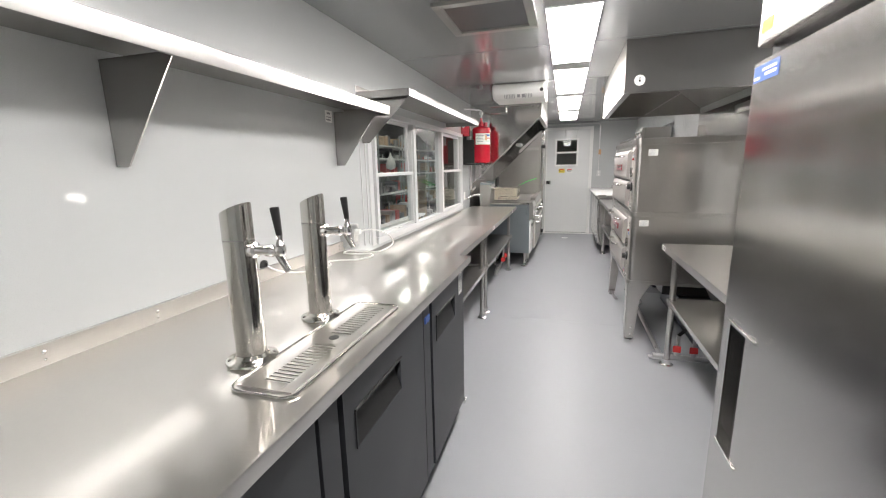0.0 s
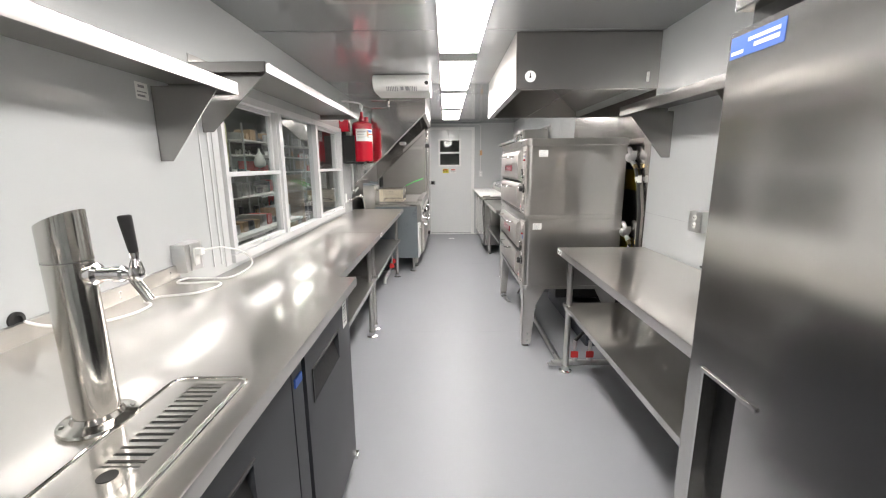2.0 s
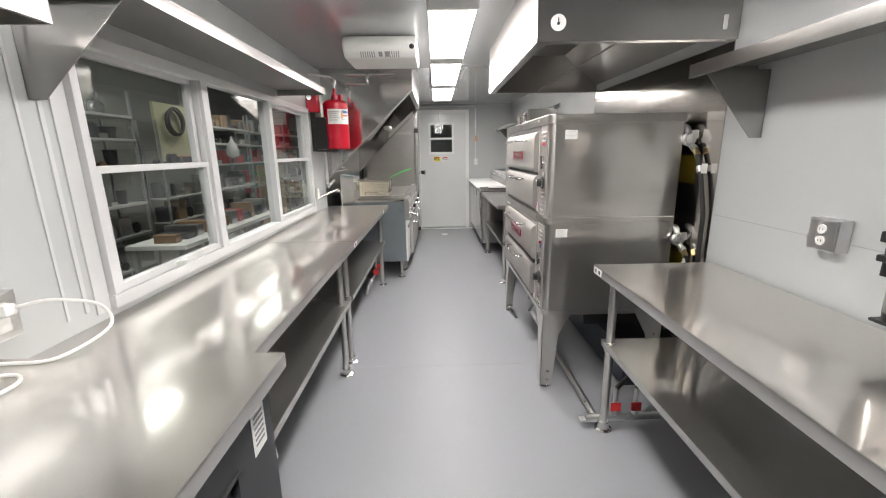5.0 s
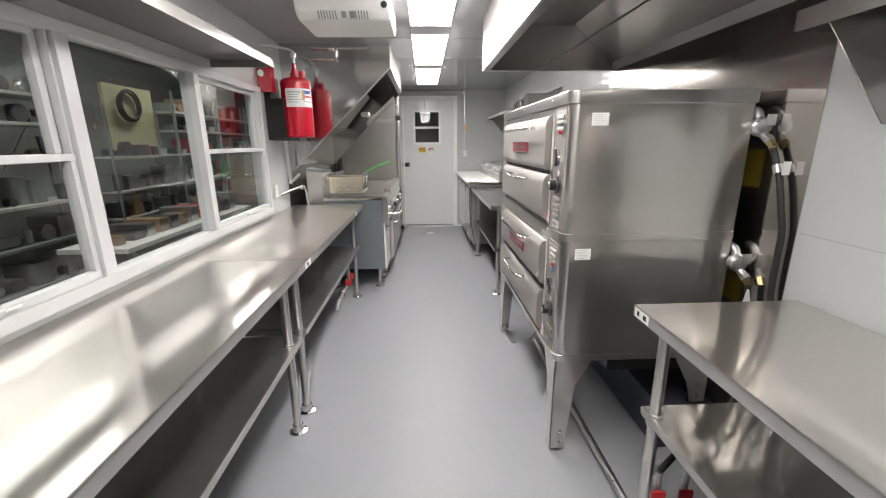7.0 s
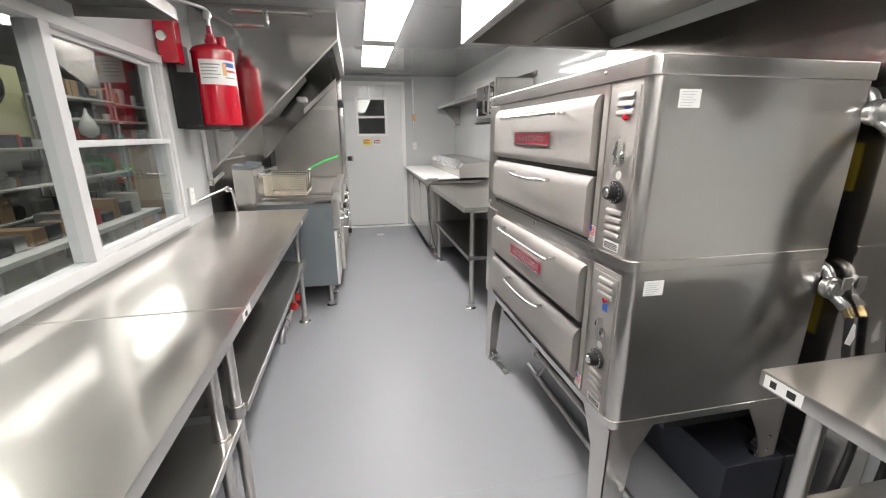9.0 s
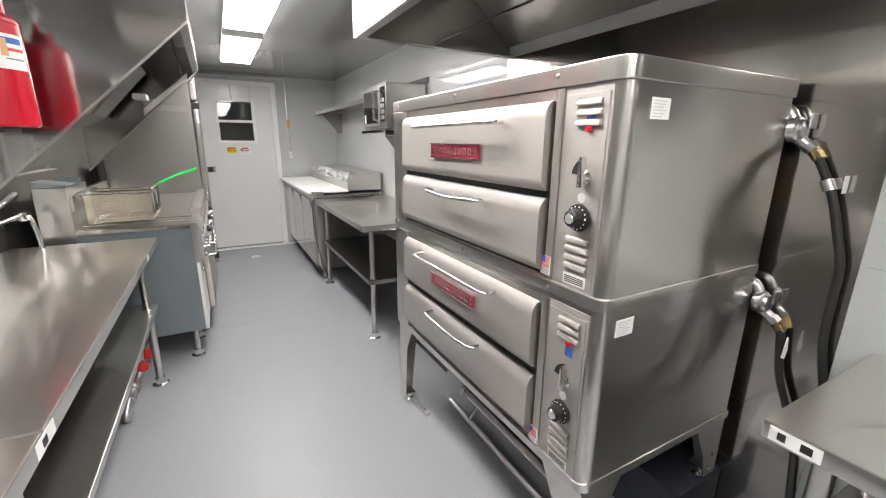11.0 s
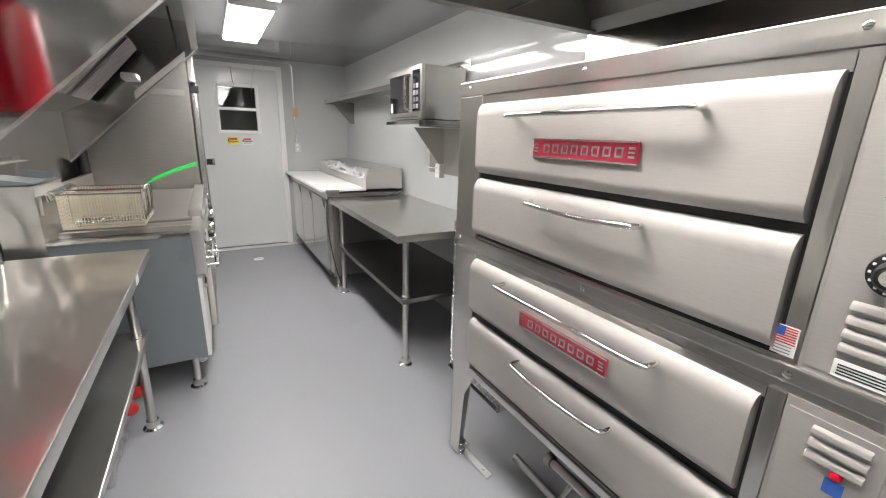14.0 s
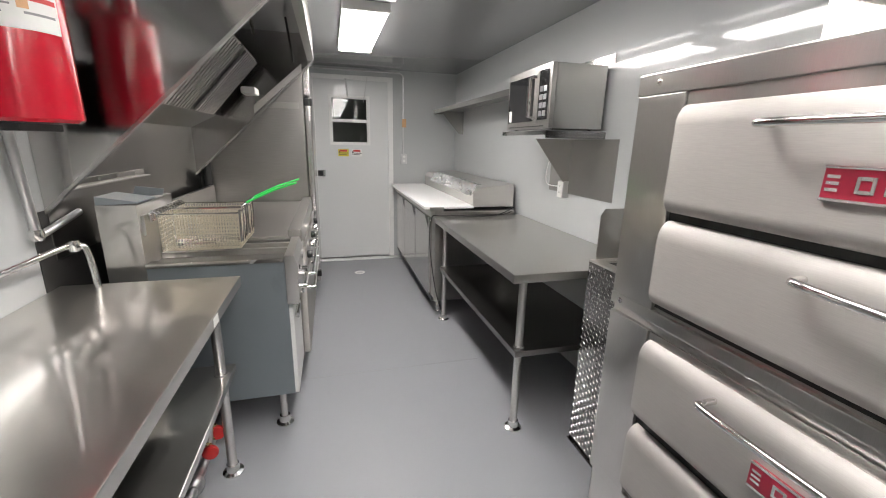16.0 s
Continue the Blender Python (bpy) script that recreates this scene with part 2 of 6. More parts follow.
def lathe(profile, at, n=24, axis="z", bm=None):
    """Turns (radius, height) pairs round an axis through at."""
    out = bm or bmesh.new()
    at = Vector(at)
    turn = {"z": Matrix.Identity(3), "x": Matrix.Rotation(radians(90), 3, "Y"), "-x": Matrix.Rotation(radians(-90), 3, "Y"), "y": Matrix.Rotation(radians(-90), 3, "X"), "-y": Matrix.Rotation(radians(90), 3, "X")}[axis]
    rings = []
    for r, h in profile:
        rings.append([out.verts.new(at + turn @ Vector((r * math.cos(2 * math.pi * k / n), r * math.sin(2 * math.pi * k / n), h))) for k in range(n)])
    for a, b in zip(rings, rings[1:]):
        for k in range(n):
            out.faces.new((a[k], a[(k + 1) % n], b[(k + 1) % n], b[k]))
    out.faces.new(rings[0][::-1])
    out.faces.new(rings[-1])
    return out


def wall_with_hole(x0, x1, y0, y1, z0, z1, holes, axis):
    """A thick wall as pieces round the openings; holes: (a0, a1, z0, z1) along the wall."""
    bm = bmesh.new()
    lo, hi = (y0, y1) if axis == "y" else (x0, x1)
    edge = lo
    put = (lambda a, b, c, d: box(x0, x1, a, b, c, d, bm=bm)) if axis == "y" else (lambda a, b, c, d: box(a, b, y0, y1, c, d, bm=bm))
    for a0, a1, b0, b1 in holes:
        put(edge, a0, z0, z1)
        put(a0, a1, z0, b0)
        put(a0, a1, b1, z1)
        edge = a1
    put(edge, hi, z0, z1)
    return bm


# ---- structure ----
WY0, WY1, WZ0, WZ1 = 2.94, 5.475, 0.955, 1.86     # serving window opening
DX0, DX1, DZ1 = -0.17, 0.735, 2.2                # rear door opening
single("floor", box(XL - 0.1, XR + 0.1, YB - 0.1, YF + 0.1, -0.08, 0.0), FLOOR, "smooth grey vinyl floor of the trailer", "floor", "structure")
single("ceiling", box(XL - 0.1, XR + 0.1, YB - 0.1, YF + 0.1, ZC, ZC + 0.08), CEIL, "glossy light grey panelled ceiling", "ceiling", "structure")
single("wall_left", wall_with_hole(XL - 0.09, XL, YB - 0.1, YF + 0.1, 0, ZC, [(WY0, WY1, WZ0, WZ1)], "y"), WALL, "smooth white panelled wall with serving window", "wall", "structure")
single("wall_right", box(XR, XR + 0.09, YB - 0.1, YF + 0.1, 0, ZC), WALL, "smooth white panelled wall", "wall", "structure")
single("wall_far", wall_with_hole(XL, XR, YF, YF + 0.09, 0, ZC, [(DX0, DX1, 0.0, DZ1)], "x"), WALL, "white end wall round the rear door", "wall", "structure")
single("wall_back", box(XL, XR, YB - 0.09, YB, 0, ZC), WALL, "plain white end wall", "wall", "structure")


# ---- ceiling lamps ----
def ceiling_light(y0, y1):
    t = thing("ceiling_light", (0.27, (y0 + y1) / 2, ZC), "long white surface-mounted ceiling light, switched on", "ceiling light", "row of ceiling lights")
    bm = box(0.115, 0.41, y0, y1, ZC - 0.03, ZC, 0.004)
    box(0.115, 0.41, y0 - 0.03, y0, ZC - 0.055, ZC, 0.006, bm=bm)
    box(0.115, 0.41, y1, y1 + 0.03, ZC - 0.055, ZC, 0.006, bm=bm)
    part("housing", bm, WHITE_PAINT, t)
    part("diffuser", box(0.125, 0.40, y0 + 0.002, y1 - 0.002, ZC - 0.056, ZC - 0.032, 0.008), LAMP_FACE, t, "glowing white diffuser")


for k in range(-2, 4):
    ceiling_light(3.84 + 1.475 * k - 1.22, 3.84 + 1.475 * k)


# ---- work tables ----
def foot(bm, x, y):
    """A bolted round foot."""
    lathe([(0.045, 0.0), (0.045, 0.006), (0.03, 0.012), (0.026, 0.045)], (x, y, 0), 18, bm=bm)


def work_table(name, x0, x1, y0, y1, z, shelf_z, legs, label, back=None, top_mat=STEEL_TOP, group="", shelf_mat=STEEL):
    t = thing(name, ((x0 + x1) / 2, (y0 + y1) / 2, 0), label, "work table", group)
    bm = box(x0, x1, y0, y1, z - 0.045, z, 0.006)
    if back == "left":
        box(x0 + 0.002, x0 + 0.02, y0, y1, z, z + 0.012, 0.003, bm=bm)
    part("tabletop", bm, top_mat, t, "brushed stainless steel top")
    if shelf_z:
        part("undershelf", box(x0 + 0.05, x1 - 0.05, y0 + 0.04, y1 - 0.04, shelf_z - 0.035, shelf_z, 0.006), shelf_mat, t)
    for lx, ly in legs:
        bm = rod((lx, ly, 0.01), (lx, ly, z - 0.045), 0.0205, n=20)
        leg = part("leg", bm, STEEL_V, t)
        bm = bmesh.new()
        foot(bm, lx, ly)
        part("foot", bm, CHROME, leg)
        if shelf_z:
            part("collar", rod((lx, ly, shelf_z - 0.045), (lx, ly, shelf_z + 0.008), 0.028, n=20, bev=0.004), STEEL, leg)
    return t


def four(x0, x1, y0, y1):
    return [(x0, y0), (x0, y1), (x1, y0), (x1, y1)]


work_table("work_table", XL + 0.002, -0.40, 2.452, 4.145, 0.90, 0.50, four(-0.97, -0.49, 2.75, 4.01), "long stainless steel work table under the serving window", group="tables along the serving side")
work_table("work_table", XL + 0.002, -0.40, 4.149, 6.08, 0.90, 0.50, four(-0.97, -0.49, 4.18, 5.95), "long stainless steel work table beside the fryer", group="tables along the serving side")
work_table("work_table", 0.945, 1.56, 1.515, 3.485, 0.895, 0.50, four(1.02, 1.48, 1.60, 3.39), "stainless steel work table beside the pizza oven")
# the undershelf steel carries the shade under this table in its colour
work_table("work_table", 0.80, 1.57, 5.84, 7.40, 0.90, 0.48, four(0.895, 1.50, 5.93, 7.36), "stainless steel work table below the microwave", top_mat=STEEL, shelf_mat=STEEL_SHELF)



def screw(bm, p, axis="x", r=0.006):
    lathe([(r, 0), (r, 0.002), (r * 0.5, 0.004)], p, 10, axis, bm=bm)


def lozenges(bm, o, u, v, nu, nv, step, h=0.0026):
    """Raised tread marks of a chequer plate, on the face at o spanned by the unit ways u and v."""
    o, u, v = Vector(o), Vector(u), Vector(v)
    w = u.cross(v)
    for i in range(nu):
        for j in range(nv):
            c = o + u * step * (i + 0.5) + v * step * (j + 0.5)
            s = 1 if (i + j) % 2 else -1
            a, b = (u + s * v).normalized() * step * 0.46, (u - s * v).normalized() * step * 0.12
            ring = [bm.verts.new(c + d) for d in (a, b, -a, -b)]
            top = [bm.verts.new(c + d * 0.55 + w * h) for d in (a, b, -a, -b)]
            bm.faces.new(top)
            for k in range(4):
                bm.faces.new((ring[k], ring[(k + 1) % 4], top[(k + 1) % 4], top[k]))


def bars(bm, face, at, rows, axis, depth=0.0008):
    """Unreadable writing as thin bars: rows of (u0, u1, z0, z1) on a face of constant x or y."""
    for u0, u1, z0, z1 in rows:
        if axis == "x":
            box(min(at, at + depth), max(at, at + depth), u0, u1, z0, z1, bm=bm)
        else:
            box(u0, u1, min(at, at + depth), max(at, at + depth), z0, z1, bm=bm)


# ---- bar: cooler, top, taps ----
def bar_cooler():
    t = thing("bar_cooler", (-0.65, 0.6, 0), "black steel cooler with recessed door handles under the bar", "cooler")
    part("body", box(XL + 0.06, -0.308, -1.2, 2.40, 0.095, 0.936, 0.006), BLACK_VINYL, t)
    ends = [(-0.68, -0.05), (-0.03, 0.06), (0.08, 0.965), (0.985, 1.07), (1.088, 1.715), (1.733, 1.815), (1.832, 2.40)]
    for a, b in ends:
        wide = b - a > 0.3
        if not wide:
            part("mullion", box(-0.308, -0.284, a, b, 0.11, 0.930, 0.003), BLACK_VINYL, t)
            continue
        h0, h1 = a + 0.06, min(a + 0.385, b - 0.13)
        bm = bmesh.new()
        z0, z1 = 0.70, 0.815
        x0, x1 = -0.308, -0.280
        for yy0, yy1, zz0, zz1 in ((a, h0, 0.11, 0.930), (h1, b, 0.11, 0.930), (h0, h1, 0.11, z0), (h0, h1, z1, 0.930)):
            box(x0, x1, yy0, yy1, zz0, zz1, bm=bm)
        bmesh.ops.remove_doubles(bm, verts=bm.verts, dist=0.0002)
        door = part("door", bm, BLACK_VINYL, t)
        bm = prism([(-0.3075, z0), (-0.282, z0), (-0.3075, z1 - 0.02)], "y", h0, h1)
        box(-0.283, -0.276, h0 - 0.006, h0, z0, z1, bm=bm)
        box(-0.283, -0.274, h0 - 0.006, h1 + 0.004, z1, z1 + 0.008, 0.002, bm=bm)
        part("recessed_handle", bm, BLACK, door, "recessed black grip")
    for y in (-1.0, 0.2, 1.66, 2.34):
        for x in (-0.337, -0.92):
            part("foot", lathe([(0.016, 0.0), (0.024, 0.004), (0.022, 0.03), (0.014, 0.034), (0.014, 0.098)], (x, y, 0), 16), CHROME, t, "chrome adjustable foot")
    part("hinge", box(-0.31, -0.268, 2.375, 2.415, 0.088, 0.112, 0.005), CHROME, t, "small chrome hinge")
    part("corner_seal", box(-0.286, -0.2785, 1.745, 1.80, 0.835, 0.862), BLUE, t, "scrap of blue protective film")
    lab = part("label", box(-0.2798, -0.2785, 2.295, 2.36, 0.79, 0.90), PAPER, t, "white paper label with grey print")
    part("hang_tag", prism([(2.40, 0.76), (2.42, 0.67), (2.445, 0.665), (2.425, 0.755)], "x", -0.298, -0.2965), PAPER, t, "small white hanging tag")
    bm = bmesh.new()
    bars(bm, None, -0.2785, [(2.305, 2.35, 0.88 - k * 0.014, 0.886 - k * 0.014) for k in range(6)], "x")
    part("print", bm, INK_GREY, lab)


BAR_Z = 0.978


def bar_top():
    t = thing("bar_counter_top", (-0.67, 0.6, 0.937), "long brushed stainless steel bar top with a low backsplash", "counter top")
    part("top", box(XL + 0.002, -0.245, -1.25, 2.445, 0.937, BAR_Z, 0.005), STEEL_TOP, t)
    part("backsplash", box(XL + 0.001, XL + 0.018, -1.25, 2.445, BAR_Z, BAR_Z + 0.06, 0.003), STEEL_TOP, t)
    for y in (0.3, 0.9, 1.215, 1.62, 2.1, 2.38):
        for dz, r in ((0.038, 0.006), (0.018, 0.004)):
            bm = bmesh.new()
            screw(bm, (XL + 0.018, y, BAR_Z + dz), r=r)
            part("screw", bm, CHROME, t)


def beer_tower(y):
    x, z = -0.528, BAR_Z
    t = thing("beer_tower", (x, y, z), "polished chrome beer tap tower with one faucet on the bar top", "beer tap", "pair of beer towers")
    part("base_flange", lathe([(0.064, 0.0), (0.066, 0.004), (0.064, 0.009), (0.044, 0.015), (0.039, 0.024)], (x, y, z), 40), TOWER, t)
    for k in range(4):
        a = math.pi / 4 + k * math.pi / 2
        bm = bmesh.new()
        screw(bm, (x + 0.054 * math.cos(a), y + 0.054 * math.sin(a), z + 0.0105), "z", 0.0055)
        part("flange_screw", bm, STEEL_DARK, t)
    bm = bmesh.new()
    n, r = 40, 0.0375
    lo = [bm.verts.new((x + r * math.cos(2 * math.pi * k / n), y + r * math.sin(2 * math.pi * k / n), z + 0.018)) for k in range(n)]
    hi = [bm.verts.new((x + r * math.cos(2 * math.pi * k / n), y + r * math.sin(2 * math.pi * k / n), z + 0.402 + 0.45 * r * math.cos(2 * math.pi * k / n))) for k in range(n)]
    for k in range(n):
        bm.faces.new((lo[k], lo[(k + 1) % n], hi[(k + 1) % n], hi[k]))
    bm.faces.new(hi)
    bm.faces.new(lo[::-1])
    bmesh.ops.bevel(bm, geom=[e for e in bm.edges if all(v in hi for v in e.verts)], offset=0.003, segments=2, affect="EDGES")
    part("column", bm, TOWER, t)
    part("cap_seam", lathe([(0.0377, 0.0), (0.038, 0.0012), (0.0377, 0.0024)], (x, y, z + 0.325), 40), STEEL_DARK, t)
    fz = z + 0.30
    bm = lathe([(0.017, 0.032), (0.020, 0.037), (0.020, 0.050), (0.013, 0.055), (0.011, 0.080), (0.015, 0.083), (0.015, 0.098), (0.0105, 0.102), (0.0105, 0.122)], (x, y, fz), 20, "x")
    faucet = part("faucet", bm, CHROME, t)
    bm = lathe([(0.008, 0), (0.013, 0.006), (0.0145, 0.016), (0.012, 0.026)], (x + 0.122, y, fz - 0.012), 18)
    part("faucet_body", bm, CHROME, faucet)
    part("spout", rod((x + 0.110, y, fz), (x + 0.140, y, fz - 0.05), 0.009, 0.008), CHROME, faucet)
    bm = lathe([(0.008, 0.0), (0.011, 0.004), (0.008, 0.012), (0.006, 0.016), (0.008, 0.028)], (x + 0.123, y, fz + 0.012), 18)
    part("handle_collar", bm, CHROME, faucet)
    part("tap_handle", rod((x + 0.123, y, fz + 0.038), (x + 0.116, y, fz + 0.108), 0.0075, 0.0115, n=20, bev=0.004), BLACK, faucet, "black tapered tap handle")


def drip_tray():
    x0, x1, y0, y1, z = -0.475, -0.302, 0.92, 1.545, BAR_Z
    t = thing("drip_tray", ((x0 + x1) / 2, (y0 + y1) / 2, z), "flat stainless steel drip tray with slotted grate on the bar", "drip tray")
    r = 0.03
    edge = []
    for cx, cy, a0 in ((x1 - r, y1 - r, 0), (x0 + r, y1 - r, 90), (x0 + r, y0 + r, 180), (x1 - r, y0 + r, 270)):
        for k in range(6):
            a = radians(a0 + 18 * k)
            edge.append((cx + r * math.cos(a), cy + r * math.sin(a)))
    part("base", prism(edge, "z", z, z + 0.003), STEEL, t)
    part("rolled_rim", tube([(u, v, z + 0.004) for u, v in edge + edge[:1]], 0.004, 8, soft=False), CHROME, t, "bright rolled rim")
    bm = bmesh.new()
    sx0, sx1 = x0 + 0.06, x1 - 0.045
    zl, zh = z + 0.003, z + 0.007
    box(x0 + 0.012, sx0, y0 + 0.02, y1 - 0.02, zl, zh, 0.001, bm=bm)
    box(sx1, x1 - 0.012, y0 + 0.02, y1 - 0.02, zl, zh, 0.001, bm=bm)
    far, near = (y1 - 0.288, y1 - 0.038), (y0 + 0.05, y0 + 0.265)
    for g0, g1 in (near, far):
        n = 14
        step = (g1 - g0) / n
        for k in range(n + 1):
            box(sx0, sx1, g0 + step * k - step * 0.27, g0 + step * k + step * 0.27, zl, zh, bm=bm)
    box(sx0, sx1, y0 + 0.02, near[0], zl, zh, bm=bm)
    box(sx0, sx1, near[1], far[0], zl, zh, bm=bm)
    box(sx0, sx1, far[1], y1 - 0.02, zl, zh, bm=bm)
    part("grate", bm, STEEL_TOP, t)
    # black inset shades the far slots; bright inset stands for reflection in near ones
    part("well", box(sx0 - 0.001, sx1 + 0.001, far[0], far[1], zl + 0.0002, zl + 0.001), BLACK, t, "black inset for the shade in the far slots")
    part("well", box(sx0 - 0.001, sx1 + 0.001, near[0], near[1], zl + 0.0002, zl + 0.001), GALV, t, "bright inset for the reflection in the near slots")
    part("drain_hole", lathe([(0.015, 0), (0.015, 0.0012)], (-0.384, 1.232, zh), 20), BLACK, t)


bar_cooler()
bar_top()
beer_tower(1.066)
beer_tower(1.388)
drip_tray()


def outlet_box(x, y, z, w, h, d, side, label, cover=None):
    """A surface-mounted socket box. side: +1 faces +x, -1 faces -x."""
    t = thing("power_outlet", (x, y, z), label, "outlet")
    a, b = sorted((x, x + side * d))
    part("box", box(a, b, y - w / 2, y + w / 2, z - h / 2, z + h / 2, 0.004), GALV, t)
    f = x + side * d
    a, b = sorted((f, f + side * 0.004))
    part("cover_plate", box(a, b, y - w * 0.46, y + w * 0.46, z - h * 0.46, z + h * 0.46, 0.0015), cover or GALV, t)
    for dz in (-0.021, 0.021):
        a, b = sorted((f + side * 0.003, f + side * 0.007))
        soc = part("socket", lathe([(0.017, 0.0), (0.017, 0.004)], (f + side * 0.003, y, z + dz), 18, "x" if side > 0 else "-x"), WHITE_PLASTIC, t)
        bm = bmesh.new()
        for dy in (-0.006, 0.006):
            a, b = sorted((f + side * 0.0068, f + side * 0.0076))
            box(a, b, y + dy - 0.001, y + dy + 0.001, z + dz - 0.004, z + dz + 0.005, bm=bm)
        part("slot", bm, BLACK, soc)
    return t


# the socket by the window stands on the splash and faces the far end
def bar_socket():
    t = thing("power_outlet", (-1.02, 2.50, 1.06), "grey metal socket box with a white plug above the bar", "outlet")
    part("box", box(XL + 0.001, XL + 0.065, 2.425, 2.55, 1.0, 1.13, 0.004), GALV, t)
    part("cover_plate", box(XL + 0.065, XL + 0.069, 2.455, 2.535, 1.006, 1.124, 0.001), GALV, t)
    part("socket", box(XL + 0.069, XL + 0.073, 2.475, 2.515, 1.025, 1.105, 0.001), WHITE_PLASTIC, t)
    part("plug", box(XL + 0.073, XL + 0.105, 2.478, 2.512, 1.072, 1.104, 0.007), WHITE_PLASTIC, t, "white plug")


bar_socket()
tagged(part("extension_cable", tube([(-0.965, 2.50, 1.09), (-0.90, 2.55, 1.095), (-0.82, 2.60, 1.06), (-0.77, 2.56, 1.01), (-0.80, 2.43, 0.985), (-0.90, 2.405, 0.984), (-0.985, 2.40, 0.986), (-0.99, 2.34, 0.984), (-0.92, 2.33, 0.984), (-0.83, 2.35, 0.984), (-0.785, 2.30, 0.984), (-0.82, 2.20, 0.984), (-0.93, 2.15, 0.984), (-0.955, 2.10, 0.984), (-0.904, 2.06, 0.984), (-0.90, 1.97, 0.984), (-0.955, 1.87, 0.988), (-1.02, 1.80, 1.01), (-1.045, 1.76, 1.04)], 0.0045, 8), WHITE_PLASTIC), "loose white power cord lying across the bar top", "cable")
t = thing("cable_grommet", (XL, 1.752, 1.047), "round black cable grommet in the white wall above the backsplash", "grommet")
part("ring", lathe([(0.024, 0), (0.024, 0.006), (0.014, 0.008), (0.013, 0.002)], (XL, 1.752, 1.047), 24, "x"), BLACK, t)


# ---- wall shelves ----
def wall_shelf(name, side, depth, y0, y1, z0, z1, brackets, drop, label, lip=0.0):
    xw = XL if side > 0 else XR
    f = xw + side * depth
    t = thing(name, (xw, (y0 + y1) / 2, z0), label, "wall shelf")
    a, b = sorted((xw + side * 0.002, f))
    bm = box(a, b, y0, y1, z1 - 0.006, z1, 0.002)
    a2, b2 = sorted((f, f - side * 0.012))
    box(a2, b2, y0, y1, z0, z1 - 0.003, 0.002, bm=bm)
    box(a, b, y1 - 0.006, y1, z0, z1 - 0.004, 0.001, bm=bm)
    box(a, b, y0, y0 + 0.006, z0, z1 - 0.004, 0.001, bm=bm)
    part("shelf_board", bm, STEEL_DARK, t, "brushed steel shelf with a folded front lip")
    a3, b3 = sorted((xw + side * 0.001, xw + side * 0.006))
    part("back_strip", box(a3, b3, y0, y1, z1, z1 + 0.04, 0.001), STEEL, t)
    for y in brackets:
        w = xw + side * 0.004
        poly = [(w, z0 + 0.02), (f - side * 0.03, z0 + 0.02), (f - side * 0.03, z0 + 0.005), (w + side * 0.05, z0 - drop), (w, z0 - drop)]
        bm = prism(poly, "y", y - 0.002, y + 0.002)
        a, b = sorted((w - side * 0.002, w + side * 0.002))
        box(a, b, y - 0.002, y + 0.034, z0 - drop, z0 + 0.02, bm=bm)
        a, b = sorted((w, f - side * 0.03))
        box(a, b, y - 0.002, y + 0.034, z0 + 0.016, z0 + 0.02, bm=bm)
        br = part("bracket", bm, STEEL_DARK, t, "folded steel bracket")
        for dz in (0.03, drop * 0.45, drop * 0.8):
            bm = bmesh.new()
            screw(bm, (w + side * 0.002, y + 0.018, z0 - drop + dz), "x" if side > 0 else "-x", 0.005)
            part("screw", bm, CHROME, br)


wall_shelf("wall_shelf", 1, 0.305, -1.2, 2.57, 1.777, 1.83, (-0.05, 1.18, 2.45), 0.285, "long stainless steel wall shelf above the bar")
t = thing("shelf_sticker", (XL, 2.395, 1.77), "small white label with grey print under the wall shelf", "sticker")
part("paper", box(XL + 0.0005, XL + 0.0015, 2.36, 2.43, 1.735, 1.80), PAPER, t)
bm = bmesh.new()
bars(bm, None, XL + 0.0015, [(2.367, 2.41, 1.745, 1.753), (2.367, 2.42, 1.762, 1.766), (2.375, 2.41, 1.78, 1.79)], "x", 0.0006)
part("print", bm, INK_GREY, t)
wall_shelf("wall_shelf", 1, 0.37, 2.73, 4.82, 1.908, 1.955, (2.79,), 0.27, "stainless steel wall shelf above the serving window")
wall_shelf("wall_shelf", -1, 0.305, 1.60, 3.40, 1.765, 1.82, (1.9, 2.50, 3.32), 0.26, "stainless steel wall shelf above the work table")
wall_shelf("wall_shelf", -1, 0.305, 6.98, 9.38, 1.83, 1.875, (9.1,), 0.24, "stainless steel wall shelf above the prep counter")


